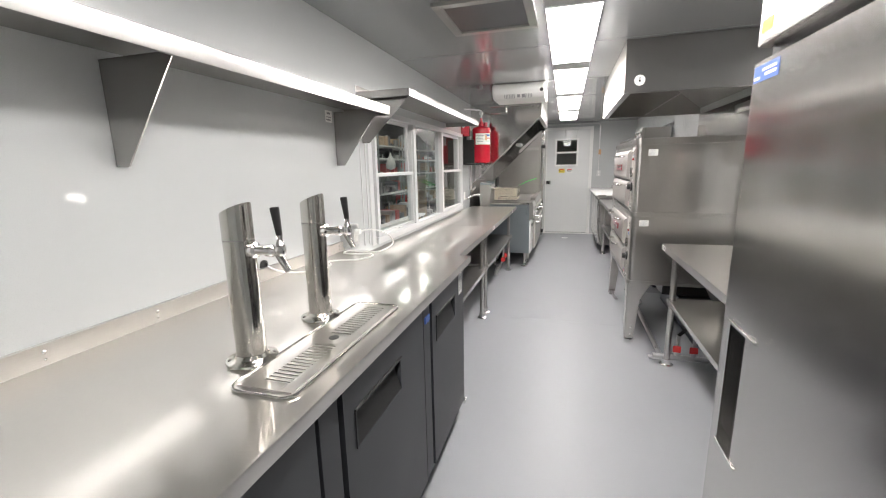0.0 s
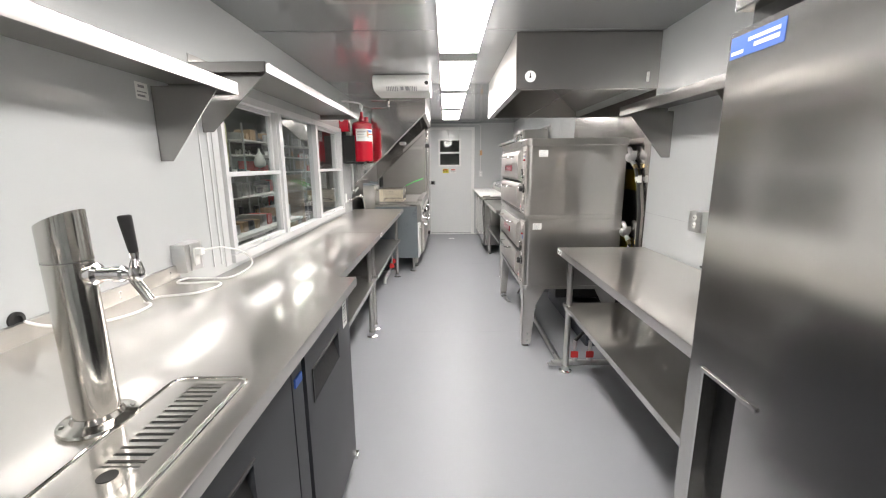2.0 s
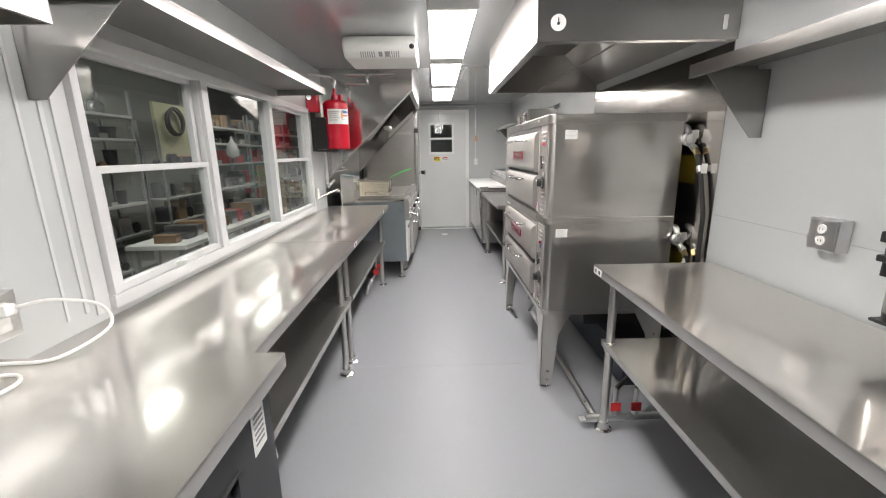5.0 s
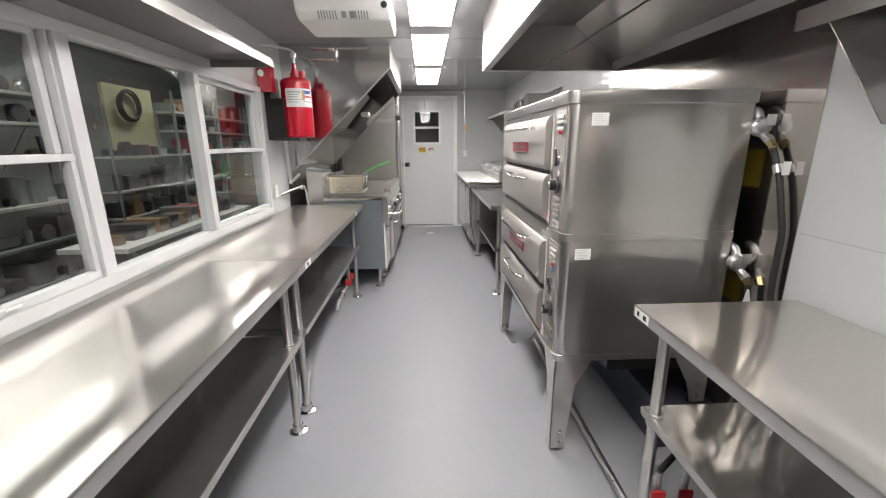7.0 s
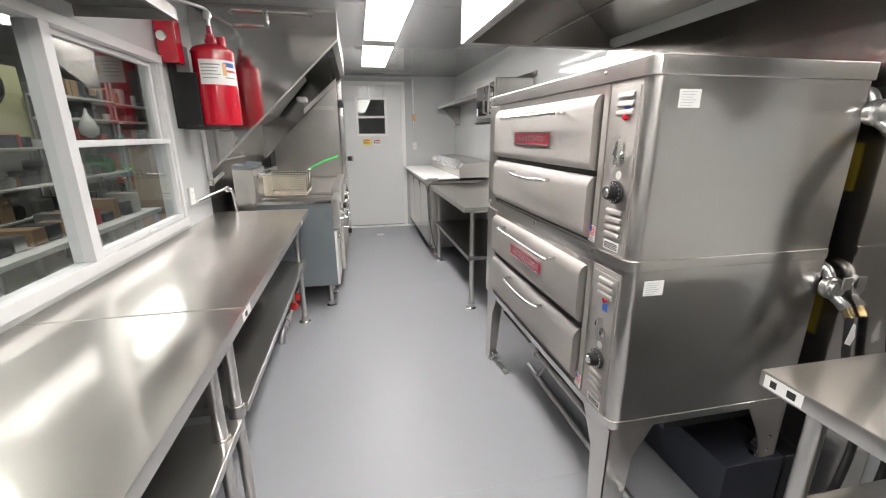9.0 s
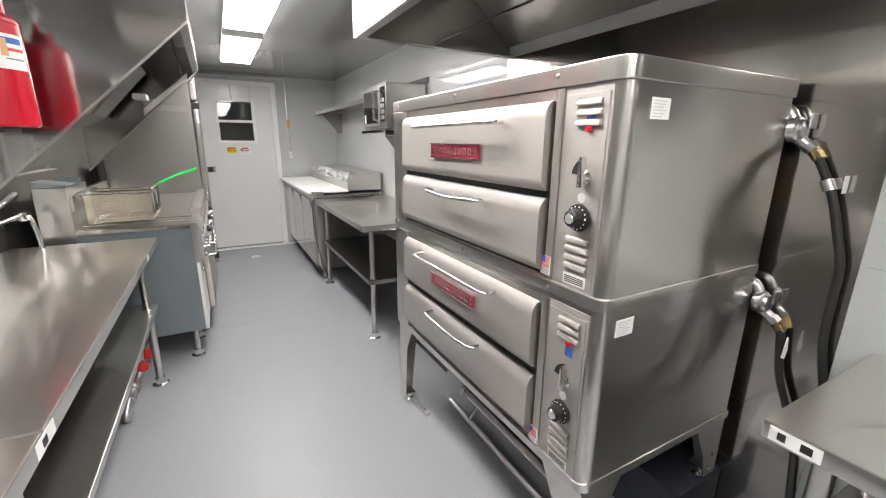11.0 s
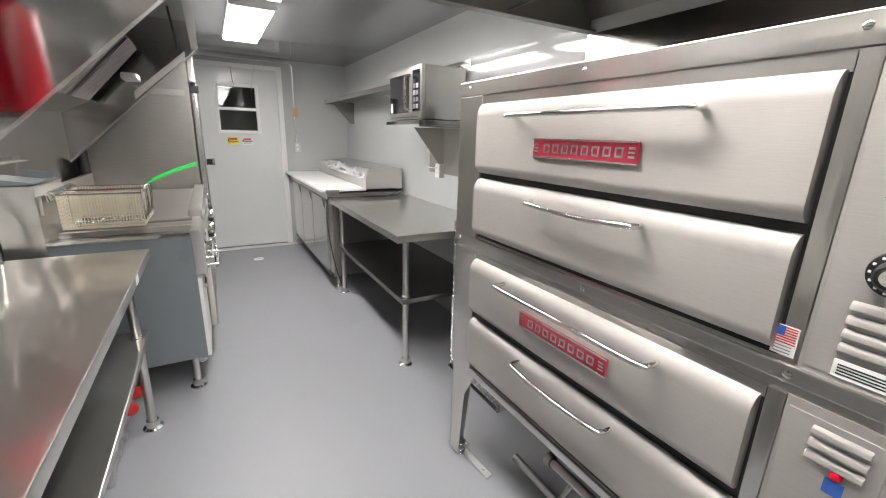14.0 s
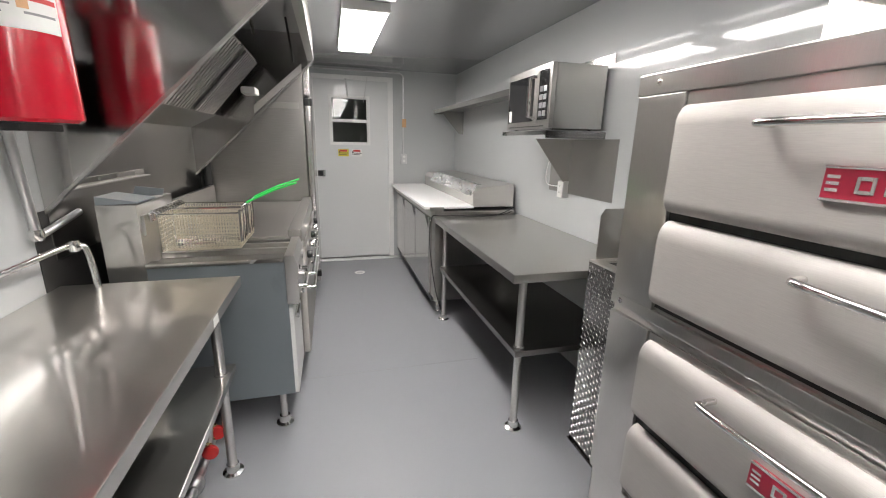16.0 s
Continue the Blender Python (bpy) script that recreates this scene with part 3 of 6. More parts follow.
# ---- serving window ----
def serving_window():
    t = thing("window_1", (XL, 4.2, WZ0), "white aluminium three-bay serving window facing a dark workshop", "window", kind="structure")
    xa, xb = XL - 0.05, XL + 0.028
    m1, m2 = 3.752, 4.600
    bm = bmesh.new()
    box(xa, xb, WY0 - 0.025, WY1 + 0.025, WZ0 - 0.028, WZ0 + 0.022, 0.004, bm=bm)
    box(xa, xb, WY0 - 0.025, WY1 + 0.025, WZ1 - 0.022, WZ1 + 0.022, 0.004, bm=bm)
    for y in (WY0, WY1):
        box(xa, xb - 0.002, y - 0.018, y + 0.016, WZ0 + 0.022, WZ1 - 0.022, 0.004, bm=bm)
    part("window_frame", bm, WINDOW_PAINT, t)
    for y, w in ((m1, 0.060), (m2, 0.055)):
        bm = box(xa, xb + 0.004, y - w, y, WZ0 + 0.022, WZ1 - 0.022, 0.004)
        part("mullion", bm, WINDOW_PAINT, t)
    mid = 1.425
    for a, b in ((WY0 + 0.018, m1 - 0.062), (m2 + 0.002, WY1 - 0.019)):
        part("meeting_rail", box(xa + 0.02, xb - 0.010, a, b, mid - 0.013, mid + 0.013, 0.003), WINDOW_PAINT, t)
        # lower sash inside, upper sash behind it, side tracks between
        bm = bmesh.new()
        for y0, y1 in ((a, a + 0.024), (b - 0.024, b)):
            box(xa + 0.030, xb - 0.012, y0, y1, WZ0 + 0.050, mid - 0.013, 0.002, bm=bm)
        box(xa + 0.030, xb - 0.012, a, b, WZ0 + 0.022, WZ0 + 0.050, 0.002, bm=bm)
        part("sash", bm, WINDOW_PAINT, t, "lower sliding sash")
        bm = bmesh.new()
        for y0, y1 in ((a + 0.012, a + 0.042), (b - 0.042, b - 0.012)):
            box(xa + 0.004, xb - 0.042, y0, y1, mid + 0.013, WZ1 - 0.046, 0.002, bm=bm)
        box(xa + 0.004, xb - 0.042, a + 0.012, b - 0.012, WZ1 - 0.046, WZ1 - 0.022, 0.002, bm=bm)
        part("sash", bm, WINDOW_PAINT, t, "upper fixed sash")
        for y in (a, b - 0.010):
            part("track", box(xa + 0.036, xb - 0.014, y, y + 0.010, mid + 0.013, WZ1 - 0.022, 0.001), WINDOW_PAINT, t)
        for z0, z1, x in ((WZ0 + 0.045, mid - 0.013, XL - 0.004), (mid + 0.013, WZ1 - 0.04, XL - 0.03)):
            g = part("pane", box(x - 0.003, x, a + 0.02, b - 0.02, z0, z1), GLASS, t)
            g.visible_shadow = False
        yc = (a + b) / 2
        part("latch", tube([(xb - 0.012, yc - 0.025, WZ0 + 0.035), (xb + 0.006, yc - 0.025, WZ0 + 0.045), (xb + 0.006, yc + 0.025, WZ0 + 0.045), (xb - 0.012, yc + 0.025, WZ0 + 0.035)], 0.004, 8, soft=False), WHITE_PLASTIC, t, "small white finger pull")
    g = part("pane", box(XL - 0.012, XL - 0.009, m1 - 0.004, m2 - 0.051, WZ0 + 0.02, WZ1 - 0.02), GLASS, t)
    g.visible_shadow = False
    part("corner_bead", box(XL + 0.0, XL + 0.005, WY0 - 0.20, WY0 - 0.19, 0.95, ZC - 0.42, 0.001), WINDOW_PAINT, t)
    part("casing", box(XL + 0.0, XL + 0.006, WY0 - 0.085, WY0 - 0.026, WZ0 - 0.03, WZ1 + 0.03, 0.001), WINDOW_PAINT, t)
    part("corner_bead", box(XL + 0.0, XL + 0.006, WY0 - 0.13, WY0 - 0.115, 0.95, ZC - 0.42, 0.001), WINDOW_PAINT, t)


serving_window()


# ---- pizza oven ----
def pillow(x, y0, y1, z0, z1, proud, r):
    """A door with rolled edges, bulging towards -x from the plane x."""
    bm = bmesh.new()
    lo = [(x - proud + 0.9 * r * (1 - math.sin(math.pi / 2 * k / 7)), z0 + r * (1 - math.cos(math.pi / 2 * k / 7)) * 1.0) for k in range(8)]
    hi = [(px, z1 - 1.3 * (pz - z0)) for px, pz in reversed(lo)]
    poly = [(x + 0.012, z0)] + lo + hi + [(x + 0.012, z1)]
    return prism(poly, "y", y0, y1, bm=bm)


def bar_handle(x, y0, y1, z, r=0.0075, out=0.05, sag=0.0):
    pts = [(x, y0, z), (x - out * 0.6, y0 + 0.002, z), (x - out, y0 + 0.03, z), (x - out, (y0 + y1) / 2, z - sag), (x - out, y1 - 0.03, z), (x - out * 0.6, y1 - 0.002, z), (x, y1, z)]
    return tube(pts, r, 12)


def pizza_oven():
    X, XB, Y0, Y1 = 0.778, 1.513, 3.79, 5.135
    t = thing("pizza_oven", (1.13, 4.46, 0), "double-deck stainless steel gas pizza oven standing on tapered legs", "oven")

    def deck(z0, z1):
        # body with a rounded front corner towards the near side
        r = 0.035
        arc = [(X + r - r * math.sin(a), Y0 + r - r * math.cos(a)) for a in [math.pi / 2 * k / 8 for k in range(9)]]
        poly = [(XB, Y0)] + arc + [(X, Y1), (XB, Y1)]
        body = part("deck", prism(poly, "z", z0, z1 - 0.002), STEEL_V, t, "brushed steel oven deck")
        return body

    decks = [(0.52, 1.075), (1.085, 1.648)]
    for i, (z0, z1) in enumerate(decks):
        body = deck(z0, z1)
        # cap rim of the deck
        r = 0.04
        xa, ya = X - 0.012, Y0 - 0.006
        arc = [(xa + r - r * math.sin(a), ya + r - r * math.cos(a)) for a in [math.pi / 2 * k / 8 for k in range(9)]]
        if i == 1:
            part("top_cap", prism([(XB + 0.01, ya)] + arc + [(xa, Y1 + 0.006), (XB + 0.01, Y1 + 0.006)], "z", z1 - 0.042, z1 + 0.009, bev=0.004), STEEL_V, body, "folded steel top cap")
        else:
            part("deck_band", prism([(XB, ya)] + arc + [(xa, Y1 + 0.006), (XB, Y1 + 0.006)], "z", z1 - 0.022, z1 + 0.012, bev=0.004), STEEL_V, body, "narrow folded steel band")
            for y in (3.98, 4.45, 5.10):
                bm = bmesh.new()
                screw(bm, (xa, y, z1 - 0.005), "-x", 0.008)
                part("band_screw", bm, CHROME, body)
        # frame round the doors
        zt, zm, zl, hz, hl, pz = (1.577, 1.337, 1.318, 1.528, 1.279, 1.437) if i else (1.009, 0.789, 0.761, 0.980, 0.735, 0.898)
        for y in (4.0, 4.53, 5.07):
            if i:
                bm = bmesh.new()
                screw(bm, (xa, y, z1 - 0.014), "-x", 0.007)
                part("cap_screw", bm, CHROME, body)
        part("door_jamb", box(X - 0.012, X + 0.004, 4.988, Y1, z0 + 0.002, z1 - 0.043, 0.002), STEEL_V, body)
        part("door_jamb", box(X - 0.008, X + 0.004, 3.975, 4.004, z0 + 0.002, z1 - 0.043, 0.002), STEEL_V, body)
        part("door_gap", box(X - 0.003, X + 0.003, 4.004, 4.988, z0 + 0.01, z1 - 0.05), BLACK, body, "dark gap behind the doors")
        part("recess_strip", box(X - 0.006, X - 0.0035, 4.006, 4.986, (zt - 0.004), z1 - 0.046), STEEL_V, body, "steel strip in the recess above the door")
        up = part("upper_door", pillow(X, 4.011, 4.979, zm, zt, 0.036, 0.034), STEEL_OVEN, body, "upper oven door with rolled edges")
        lo = part("lower_door", pillow(X, 4.011, 4.979, z0 + (0.023 if i else 0.033), zl, 0.036, 0.034), STEEL_OVEN, body, "lower oven door with rolled edges")
        part("door_handle", bar_handle(X - 0.032, 4.20, 4.765, hz, out=0.052), CHROME, up, "chrome bar handle")
        part("door_handle", bar_handle(X - 0.032, 4.292, 4.662, hl, out=0.045, sag=0.008), CHROME, lo, "bowed chrome handle")
        np_ = part("name_plate", box(X - 0.043, X - 0.035, 4.322, 4.666, pz - 0.026, pz + 0.026, 0.002), RED_PLATE, up, "red name plate with a bright rim")
        bm = bmesh.new()
        for y0, y1, a, b in ((4.322, 4.666, pz + 0.022, pz + 0.027), (4.322, 4.666, pz - 0.027, pz - 0.022)):
            box(X - 0.0445, X - 0.041, y0, y1, a, b, 0.001, bm=bm)
        for k in range(8):
            yy = 4.359 + k * 0.0342
            hz0, hz1 = pz - 0.0125, pz + 0.0125
            box(X - 0.0445, X - 0.042, yy, yy + 0.0055, hz0, hz1, 0.0008, bm=bm)
            box(X - 0.0445, X - 0.042, yy + 0.0185, yy + 0.0240, hz0, hz1, 0.0008, bm=bm)
            box(X - 0.0445, X - 0.042, yy + 0.0055, yy + 0.0185, hz1 - 0.0055, hz1, bm=bm)
            box(X - 0.0445, X - 0.042, yy + 0.0055, yy + 0.0185, hz0, hz0 + 0.0055, bm=bm)
        for k in range(3):
            box(X - 0.0445, X - 0.042, 4.328, 4.345, pz - 0.012 + k * 0.010, pz - 0.007 + k * 0.010, bm=bm)
            box(X - 0.0445, X - 0.042, 4.643, 4.660, pz - 0.012 + k * 0.010, pz - 0.007 + k * 0.010, bm=bm)
        part("plate_relief", bm, TREAD, np_, "raised bright shapes")
        # controls
        cp = part("control_panel", box(X - 0.006, X + 0.002, 3.834, 3.968, z0 + 0.012, z1 - 0.062, 0.001), STEEL_OVEN, body, "brushed steel control panel")
        part("front_plate", box(X - 0.004, X + 0.002, 3.826, 3.974, z0 + 0.002, z1 - 0.043), STEEL_OVEN, body, "brushed steel front plate")
        cx = X - 0.006

        def louvre(zz):
            bm = bmesh.new()
            half = [(cx + 0.001, zz - 0.009), (cx - 0.008, zz - 0.008), (cx - 0.006, zz + 0.002), (cx + 0.001, zz + 0.008)]
            prism(half, "y", 3.852, 3.930, bm=bm, bev=0.002)
            part("louvre", bm, STEEL_OVEN, cp)

        for k in range(3):
            louvre(z1 - 0.082 - 0.024 * k)
        base = z1 - 0.425
        for k in range(4):
            louvre(base - 0.024 * k)
        d = z1 - 1.648
        part("pilot_lamp", lathe([(0.009, 0), (0.009, 0.004), (0.007, 0.009), (0.003, 0.011)], (cx, 3.884, 1.502 + d), 16, "-x"), RED, cp, "red pilot lamp")
        part("rating_label", box(cx - 0.001, cx, 3.871, 3.897, 1.516 + d if i else 1.462 + d, 1.546 + d if i else 1.490 + d), BLUE, cp, "small blue label")
        ring = [(k, 0.046) for k in range(9)] + [(8 - k, 0.024) for k in range(9)]
        part("switch_plate", prism([(3.884 + rr * math.sin(radians(5 + 10 * k)), 1.388 + d + rr * math.cos(radians(5 + 10 * k))) for k, rr in ring], "x", cx - 0.0015, cx), BLACK, cp, "black arc-shaped switch scale")
        part("lever_switch", prism([(3.875, 1.36 + d), (3.893, 1.36 + d), (3.890, 1.435 + d), (3.882, 1.438 + d)], "x", cx - 0.024, cx - 0.002, bev=0.004), CHROME, cp, "chrome lever")
        part("lever_boss", lathe([(0.02, 0), (0.02, 0.006), (0.012, 0.012)], (cx, 3.884, 1.385 + d), 20, "-x"), CHROME, cp)
        part("round_sticker", lathe([(0.013, 0), (0.013, 0.0008)], (cx, 3.890, 1.334 + d), 20, "-x"), ALU, cp)
        kn = part("thermostat_knob", lathe([(0.034, 0), (0.036, 0.004), (0.034, 0.012), (0.024, 0.014), (0.022, 0.034), (0.018, 0.038)], (cx, 3.890, 1.283 + d), 28, "-x"), BLACK, cp, "black thermostat knob")
        part("knob_cap", lathe([(0.014, 0), (0.012, 0.003)], (cx - 0.038, 3.890, 1.283 + d), 20, "-x"), CHROME, kn)
        bm = bmesh.new()
        for k in range(14):
            a = 2 * math.pi * k / 14
            c = Vector((cx - 0.0125, 3.890 + 0.029 * math.cos(a), 1.283 + d + 0.029 * math.sin(a)))
            box(c.x - 0.0008, c.x, c.y - 0.002, c.y + 0.002, c.z - 0.002, c.z + 0.002, bm=bm)
        part("dial_marks", bm, PAPER, kn)
        lab = part("notice_label", box(cx - 0.001, cx, 3.852, 3.930, 1.098 + d, 1.128 + d), PAPER, cp, "white notice label")
        bm = bmesh.new()
        bars(bm, None, cx - 0.001, [(3.858, 3.924, 1.103 + d + 0.0052 * k, 1.1055 + d + 0.0052 * k) for k in range(4)], "x", -0.0006)
        part("print", bm, INK, lab)
        fl = part("flag_sticker", box(X - 0.0092, X - 0.008, 3.980, 4.016, 1.10 + d, 1.155 + d), PAPER, body, "flag sticker with print below")
        bm = bmesh.new()
        bars(bm, None, X - 0.0092, [(3.982, 4.014, 1.122 + d + 0.0048 * k, 1.1244 + d + 0.0048 * k) for k in range(7)], "x", -0.0006)
        part("stripes", bm, RED_INK, fl)
        bm = bmesh.new()
        bars(bm, None, X - 0.0094, [(4.0, 4.014, 1.136 + d, 1.154 + d)], "x", -0.0007)
        part("canton", bm, BLUE, fl)
        bm = bmesh.new()
        bars(bm, None, X - 0.0092, [(3.986, 4.012, 1.104 + d + 0.006 * k, 1.106 + d + 0.006 * k) for k in range(3)], "x", -0.0006)
        part("print", bm, INK_GREY, fl)
        sx, sz = (0.893, 1.548) if i else (0.866, 0.998)
        lab = part("side_label", box(sx - 0.034, sx + 0.034, Y0 - 0.0012, Y0, sz - 0.024, sz + 0.024), PAPER, body, "white data label")
        bm = bmesh.new()
        bars(bm, None, Y0 - 0.0012, [(sx - 0.028, sx + 0.02 - 0.006 * (k % 3), sz + 0.016 - 0.007 * k, sz + 0.018 - 0.007 * k) for k in range(6)], "y", -0.0006)
        part("print", bm, FAINT, lab)
    # stand
    r = 0.04
    xa, ya = X - 0.010, Y0 - 0.005
    arc = [(xa + r - r * math.sin(a), ya + r - r * math.cos(a)) for a in [math.pi / 2 * k / 8 for k in range(9)]]
    part("stand_frame", prism([(XB + 0.01, ya)] + arc + [(xa, Y1 + 0.005), (XB + 0.01, Y1 + 0.005)], "z", 0.492, 0.522, bev=0.004), STEEL_V, t, "steel stand rim")
    for sx, cx in ((1, X), (-1, XB)):
        for sy, cy in ((1, Y0), (-1, Y1)):
            bm = bmesh.new()
            wide, thin = 0.17, 0.07
            low = 0.0 if sx > 0 else 0.235
            # two tapered flanges meeting in a corner
            for axis, c0, c1, s0, s1 in (("x", cy, cx, sy, sx), ("y", cx, cy, sx, sy)):
                prism([(c0, 0.492), (c0 + s0 * wide, 0.492), (c0 + s0 * (thin + 0.03), 0.36), (c0 + s0 * thin, low + 0.02), (c0, low + 0.02)], axis, c1, c1 + s1 * 0.004, bm=bm)
            leg = part("leg", bm, STEEL_V, t, "tapered folded steel leg")
            bm = lathe([(0.028, low), (0.03, low + 0.006), (0.02, low + 0.014), (0.016, low + 0.05)], (cx + sx * 0.035, cy + sy * 0.035, 0), 18)
            box(min(cx + sx * 0.004, cx + sx * 0.065), max(cx + sx * 0.004, cx + sx * 0.065), min(cy + sy * 0.004, cy + sy * 0.065), max(cy + sy * 0.004, cy + sy * 0.065), low + 0.042, low + 0.048, bm=bm)
            part("foot", bm, CHROME, leg)
            for dz in (0.055, 0.115):
                bm = lathe([(0.008, 0), (0.008, 0.003), (0.004, 0.006)], (cx + sx * 0.045, cy, low + dz), 10, "-y" if sy > 0 else "y")
                part("bolt", bm, CHROME, leg)
    bm = rod((0.90, 4.62, 0.305), (0.90, 3.90, 0.305), 0.017)
    rod((0.90, 4.63, 0.305), (0.90, 4.60, 0.305), 0.024, bm=bm, bev=0.004)
    rod((0.90, 4.50, 0.300), (0.865, 4.52, 0.225), 0.008, bm=bm)
    part("burner_pipe", bm, STEEL_DARK, t, "dull steel burner manifold")
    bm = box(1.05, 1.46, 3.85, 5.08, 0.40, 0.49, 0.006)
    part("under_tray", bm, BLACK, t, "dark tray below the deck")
    # gas inlets at the rear
    for x, y, z in ((1.536, 3.770, 1.515), (1.534, 3.762, 0.955)):
        bm = lathe([(0.022, -0.024), (0.036, -0.018), (0.039, -0.006), (0.039, 0.004), (0.031, 0.010), (0.029, 0.020), (0.010, 0.026)], (x, y, z), 24, "-y")
        tube([(XB - 0.01, y + 0.075, z + 0.045), (x - 0.004, y + 0.062, z + 0.062), (x, y + 0.03, z + 0.055), (x, y + 0.012, z + 0.02)], 0.018, 14, bm=bm)
        box(x - 0.006, x + 0.030, y - 0.034, y - 0.027, z + 0.002, z + 0.046, 0.003, bm=bm)
        rod((x + 0.004, y - 0.004, z - 0.025), (x + 0.014, y - 0.044, z - 0.058), 0.016, n=12, bm=bm)
        valve = part("gas_valve", bm, GALV, t, "cast grey gas regulator")
        part("fitting", rod((x + 0.013, y - 0.042, z - 0.054), (x + 0.018, y - 0.062, z - 0.085), 0.017, n=6), BRASS, valve, "brass nut")
        part("fitting", rod((x + 0.010, y - 0.030, z - 0.045), (x + 0.0135, y - 0.044, z - 0.058), 0.020, n=6), GALV, valve)
    part("hose", tube([(1.55, 3.712, 1.435), (1.551, 3.69, 1.395), (1.551, 3.655, 1.32), (1.551, 3.625, 1.22), (1.553, 3.60, 1.12), (1.553, 3.598, 1.03), (1.553, 3.592, 0.87), (1.55, 3.55, 0.68), (1.53, 3.50, 0.50), (1.42, 3.46, 0.38), (1.27, 3.44, 0.30), (1.20, 3.42, 0.22)], 0.012, 12), RUBBER, t, "black gas hose")
    part("hose", tube([(1.547, 3.70, 0.875), (1.547, 3.69, 0.80), (1.546, 3.675, 0.72), (1.543, 3.635, 0.62), (1.53, 3.59, 0.52), (1.43, 3.54, 0.41), (1.22, 3.46, 0.32), (1.09, 3.42, 0.22)], 0.012, 12), RUBBER, t, "black gas hose")
    part("hose_sleeve", rod((1.551, 3.678, 1.37), (1.551, 3.664, 1.34), 0.0165), GALV, t, "silver hose sleeve")
    part("hose_tag", box(1.535, 1.565, 3.632, 3.634, 1.335, 1.385), PAPER, t, "white hose tag")
    part("hose_tag", prism([(1.505, 0.80), (1.53, 0.79), (1.54, 0.82), (1.528, 0.865), (1.52, 0.87)], "y", 3.668, 3.670), PAPER, t, "white hose tag")
    for z in (1.345, 0.81):
        part("back_label", box(XB + 0.0005, XB + 0.0015, 3.845, 4.06, z - 0.08, z + 0.08), YELLOW, t, "large yellow label on the rear face")
    # strap plate bolted to the floor beside the far front leg
    bm = prism([(0.805, 5.10), (0.835, 5.12), (0.858, 4.90), (0.826, 4.89)], "z", 0.004, 0.010)
    rod((0.84, 4.94, 0.010), (0.84, 4.94, 0.018), 0.008, n=6, bm=bm)
    rod((0.83, 5.04, 0.010), (0.83, 5.04, 0.018), 0.008, n=6, bm=bm)
    part("floor_strap", bm, GALV, t, "bright steel floor strap")


pizza_oven()
bm = box(1.30, XR - 0.006, 3.79, 5.02, 0.0, 0.235, 0.008)
single("wheel_box", bm, SHADED_VINYL, "wheel box on the floor under the oven, coloured navy for shade", "wheel box", "structure")


# ---- gas pipe with two valves under the right-hand table ----
def gas_manifold():
    t = thing("gas_pipe", (1.1, 3.6, 0.03), "steel gas pipe on the floor with two red-handled valves", "gas pipe")
    bm = rod((0.985, 3.42, 0.05), (0.985, 4.9, 0.05), 0.017)
    part("pipe", bm, GALV, t)
    bm = rod((0.93, 3.42, 0.05), (1.34, 3.42, 0.05), 0.02)
    part("pipe", bm, GALV, t)
    for x in (1.09, 1.20):
        v = part("valve", lathe([(0.014, 0.0), (0.02, 0.02), (0.02, 0.06), (0.013, 0.075), (0.013, 0.16)], (x, 3.42, 0.06), 16), GALV, t)
        part("valve_handle", box(x - 0.035, x + 0.02, 3.388, 3.402, 0.10, 0.15, 0.006), RED_TAP, v, "red lever handle")
    part("clamp", box(0.90, 0.99, 3.40, 3.44, 0.03, 0.045, 0.004), GALV, t)


gas_manifold()


def gas_pipe_left():
    t = thing("gas_pipe", (-0.6, 5.6, 0.03), "steel gas pipe with elbow and red valve handles under the table", "gas pipe")
    bm = tube([(-0.612, 5.60, 0.005), (-0.61, 5.615, 0.045), (-0.607, 5.66, 0.07), (-0.60, 5.76, 0.085)], 0.024, 14)
    lathe([(0.031, 0), (0.031, 0.03)], (-0.605, 5.68, 0.074), 14, "y", bm=bm)
    part("elbow", bm, GALV, t)
    part("tee", rod((-0.60, 5.75, 0.085), (-0.59, 5.87, 0.10), 0.02), GALV, t)
    part("pipe", tube([(-0.59, 5.86, 0.10), (-0.575, 5.90, 0.13), (-0.56, 5.93, 0.22), (-0.56, 5.94, 0.40)], 0.013, 12), GALV, t)
    part("pipe", rod((-0.59, 5.86, 0.10), (-0.60, 6.5, 0.10), 0.016), GALV, t)
    part("union", lathe([(0.026, -0.03), (0.034, -0.02), (0.036, 0.0), (0.034, 0.02), (0.026, 0.03)], (-0.598, 5.80, 0.09), 12, "y"), GALV, t, "threaded pipe union")
    for x, y, z in ((-0.568, 5.91, 0.165), (-0.552, 5.965, 0.215)):
        part("valve", lathe([(0.012, -0.035), (0.02, -0.025), (0.022, 0.0), (0.02, 0.025), (0.012, 0.035)], (x, y, z), 14), BRASS, t, "brass valve body")
    for x, y, z in ((-0.555, 5.895, 0.165), (-0.535, 5.955, 0.215)):
        part("valve_handle", lathe([(0.012, -0.012), (0.032, -0.008), (0.034, 0.0), (0.032, 0.008), (0.012, 0.012)], (x, y, z), 16, "y"), RED_TAP, t, "red valve handle")


gas_pipe_left()


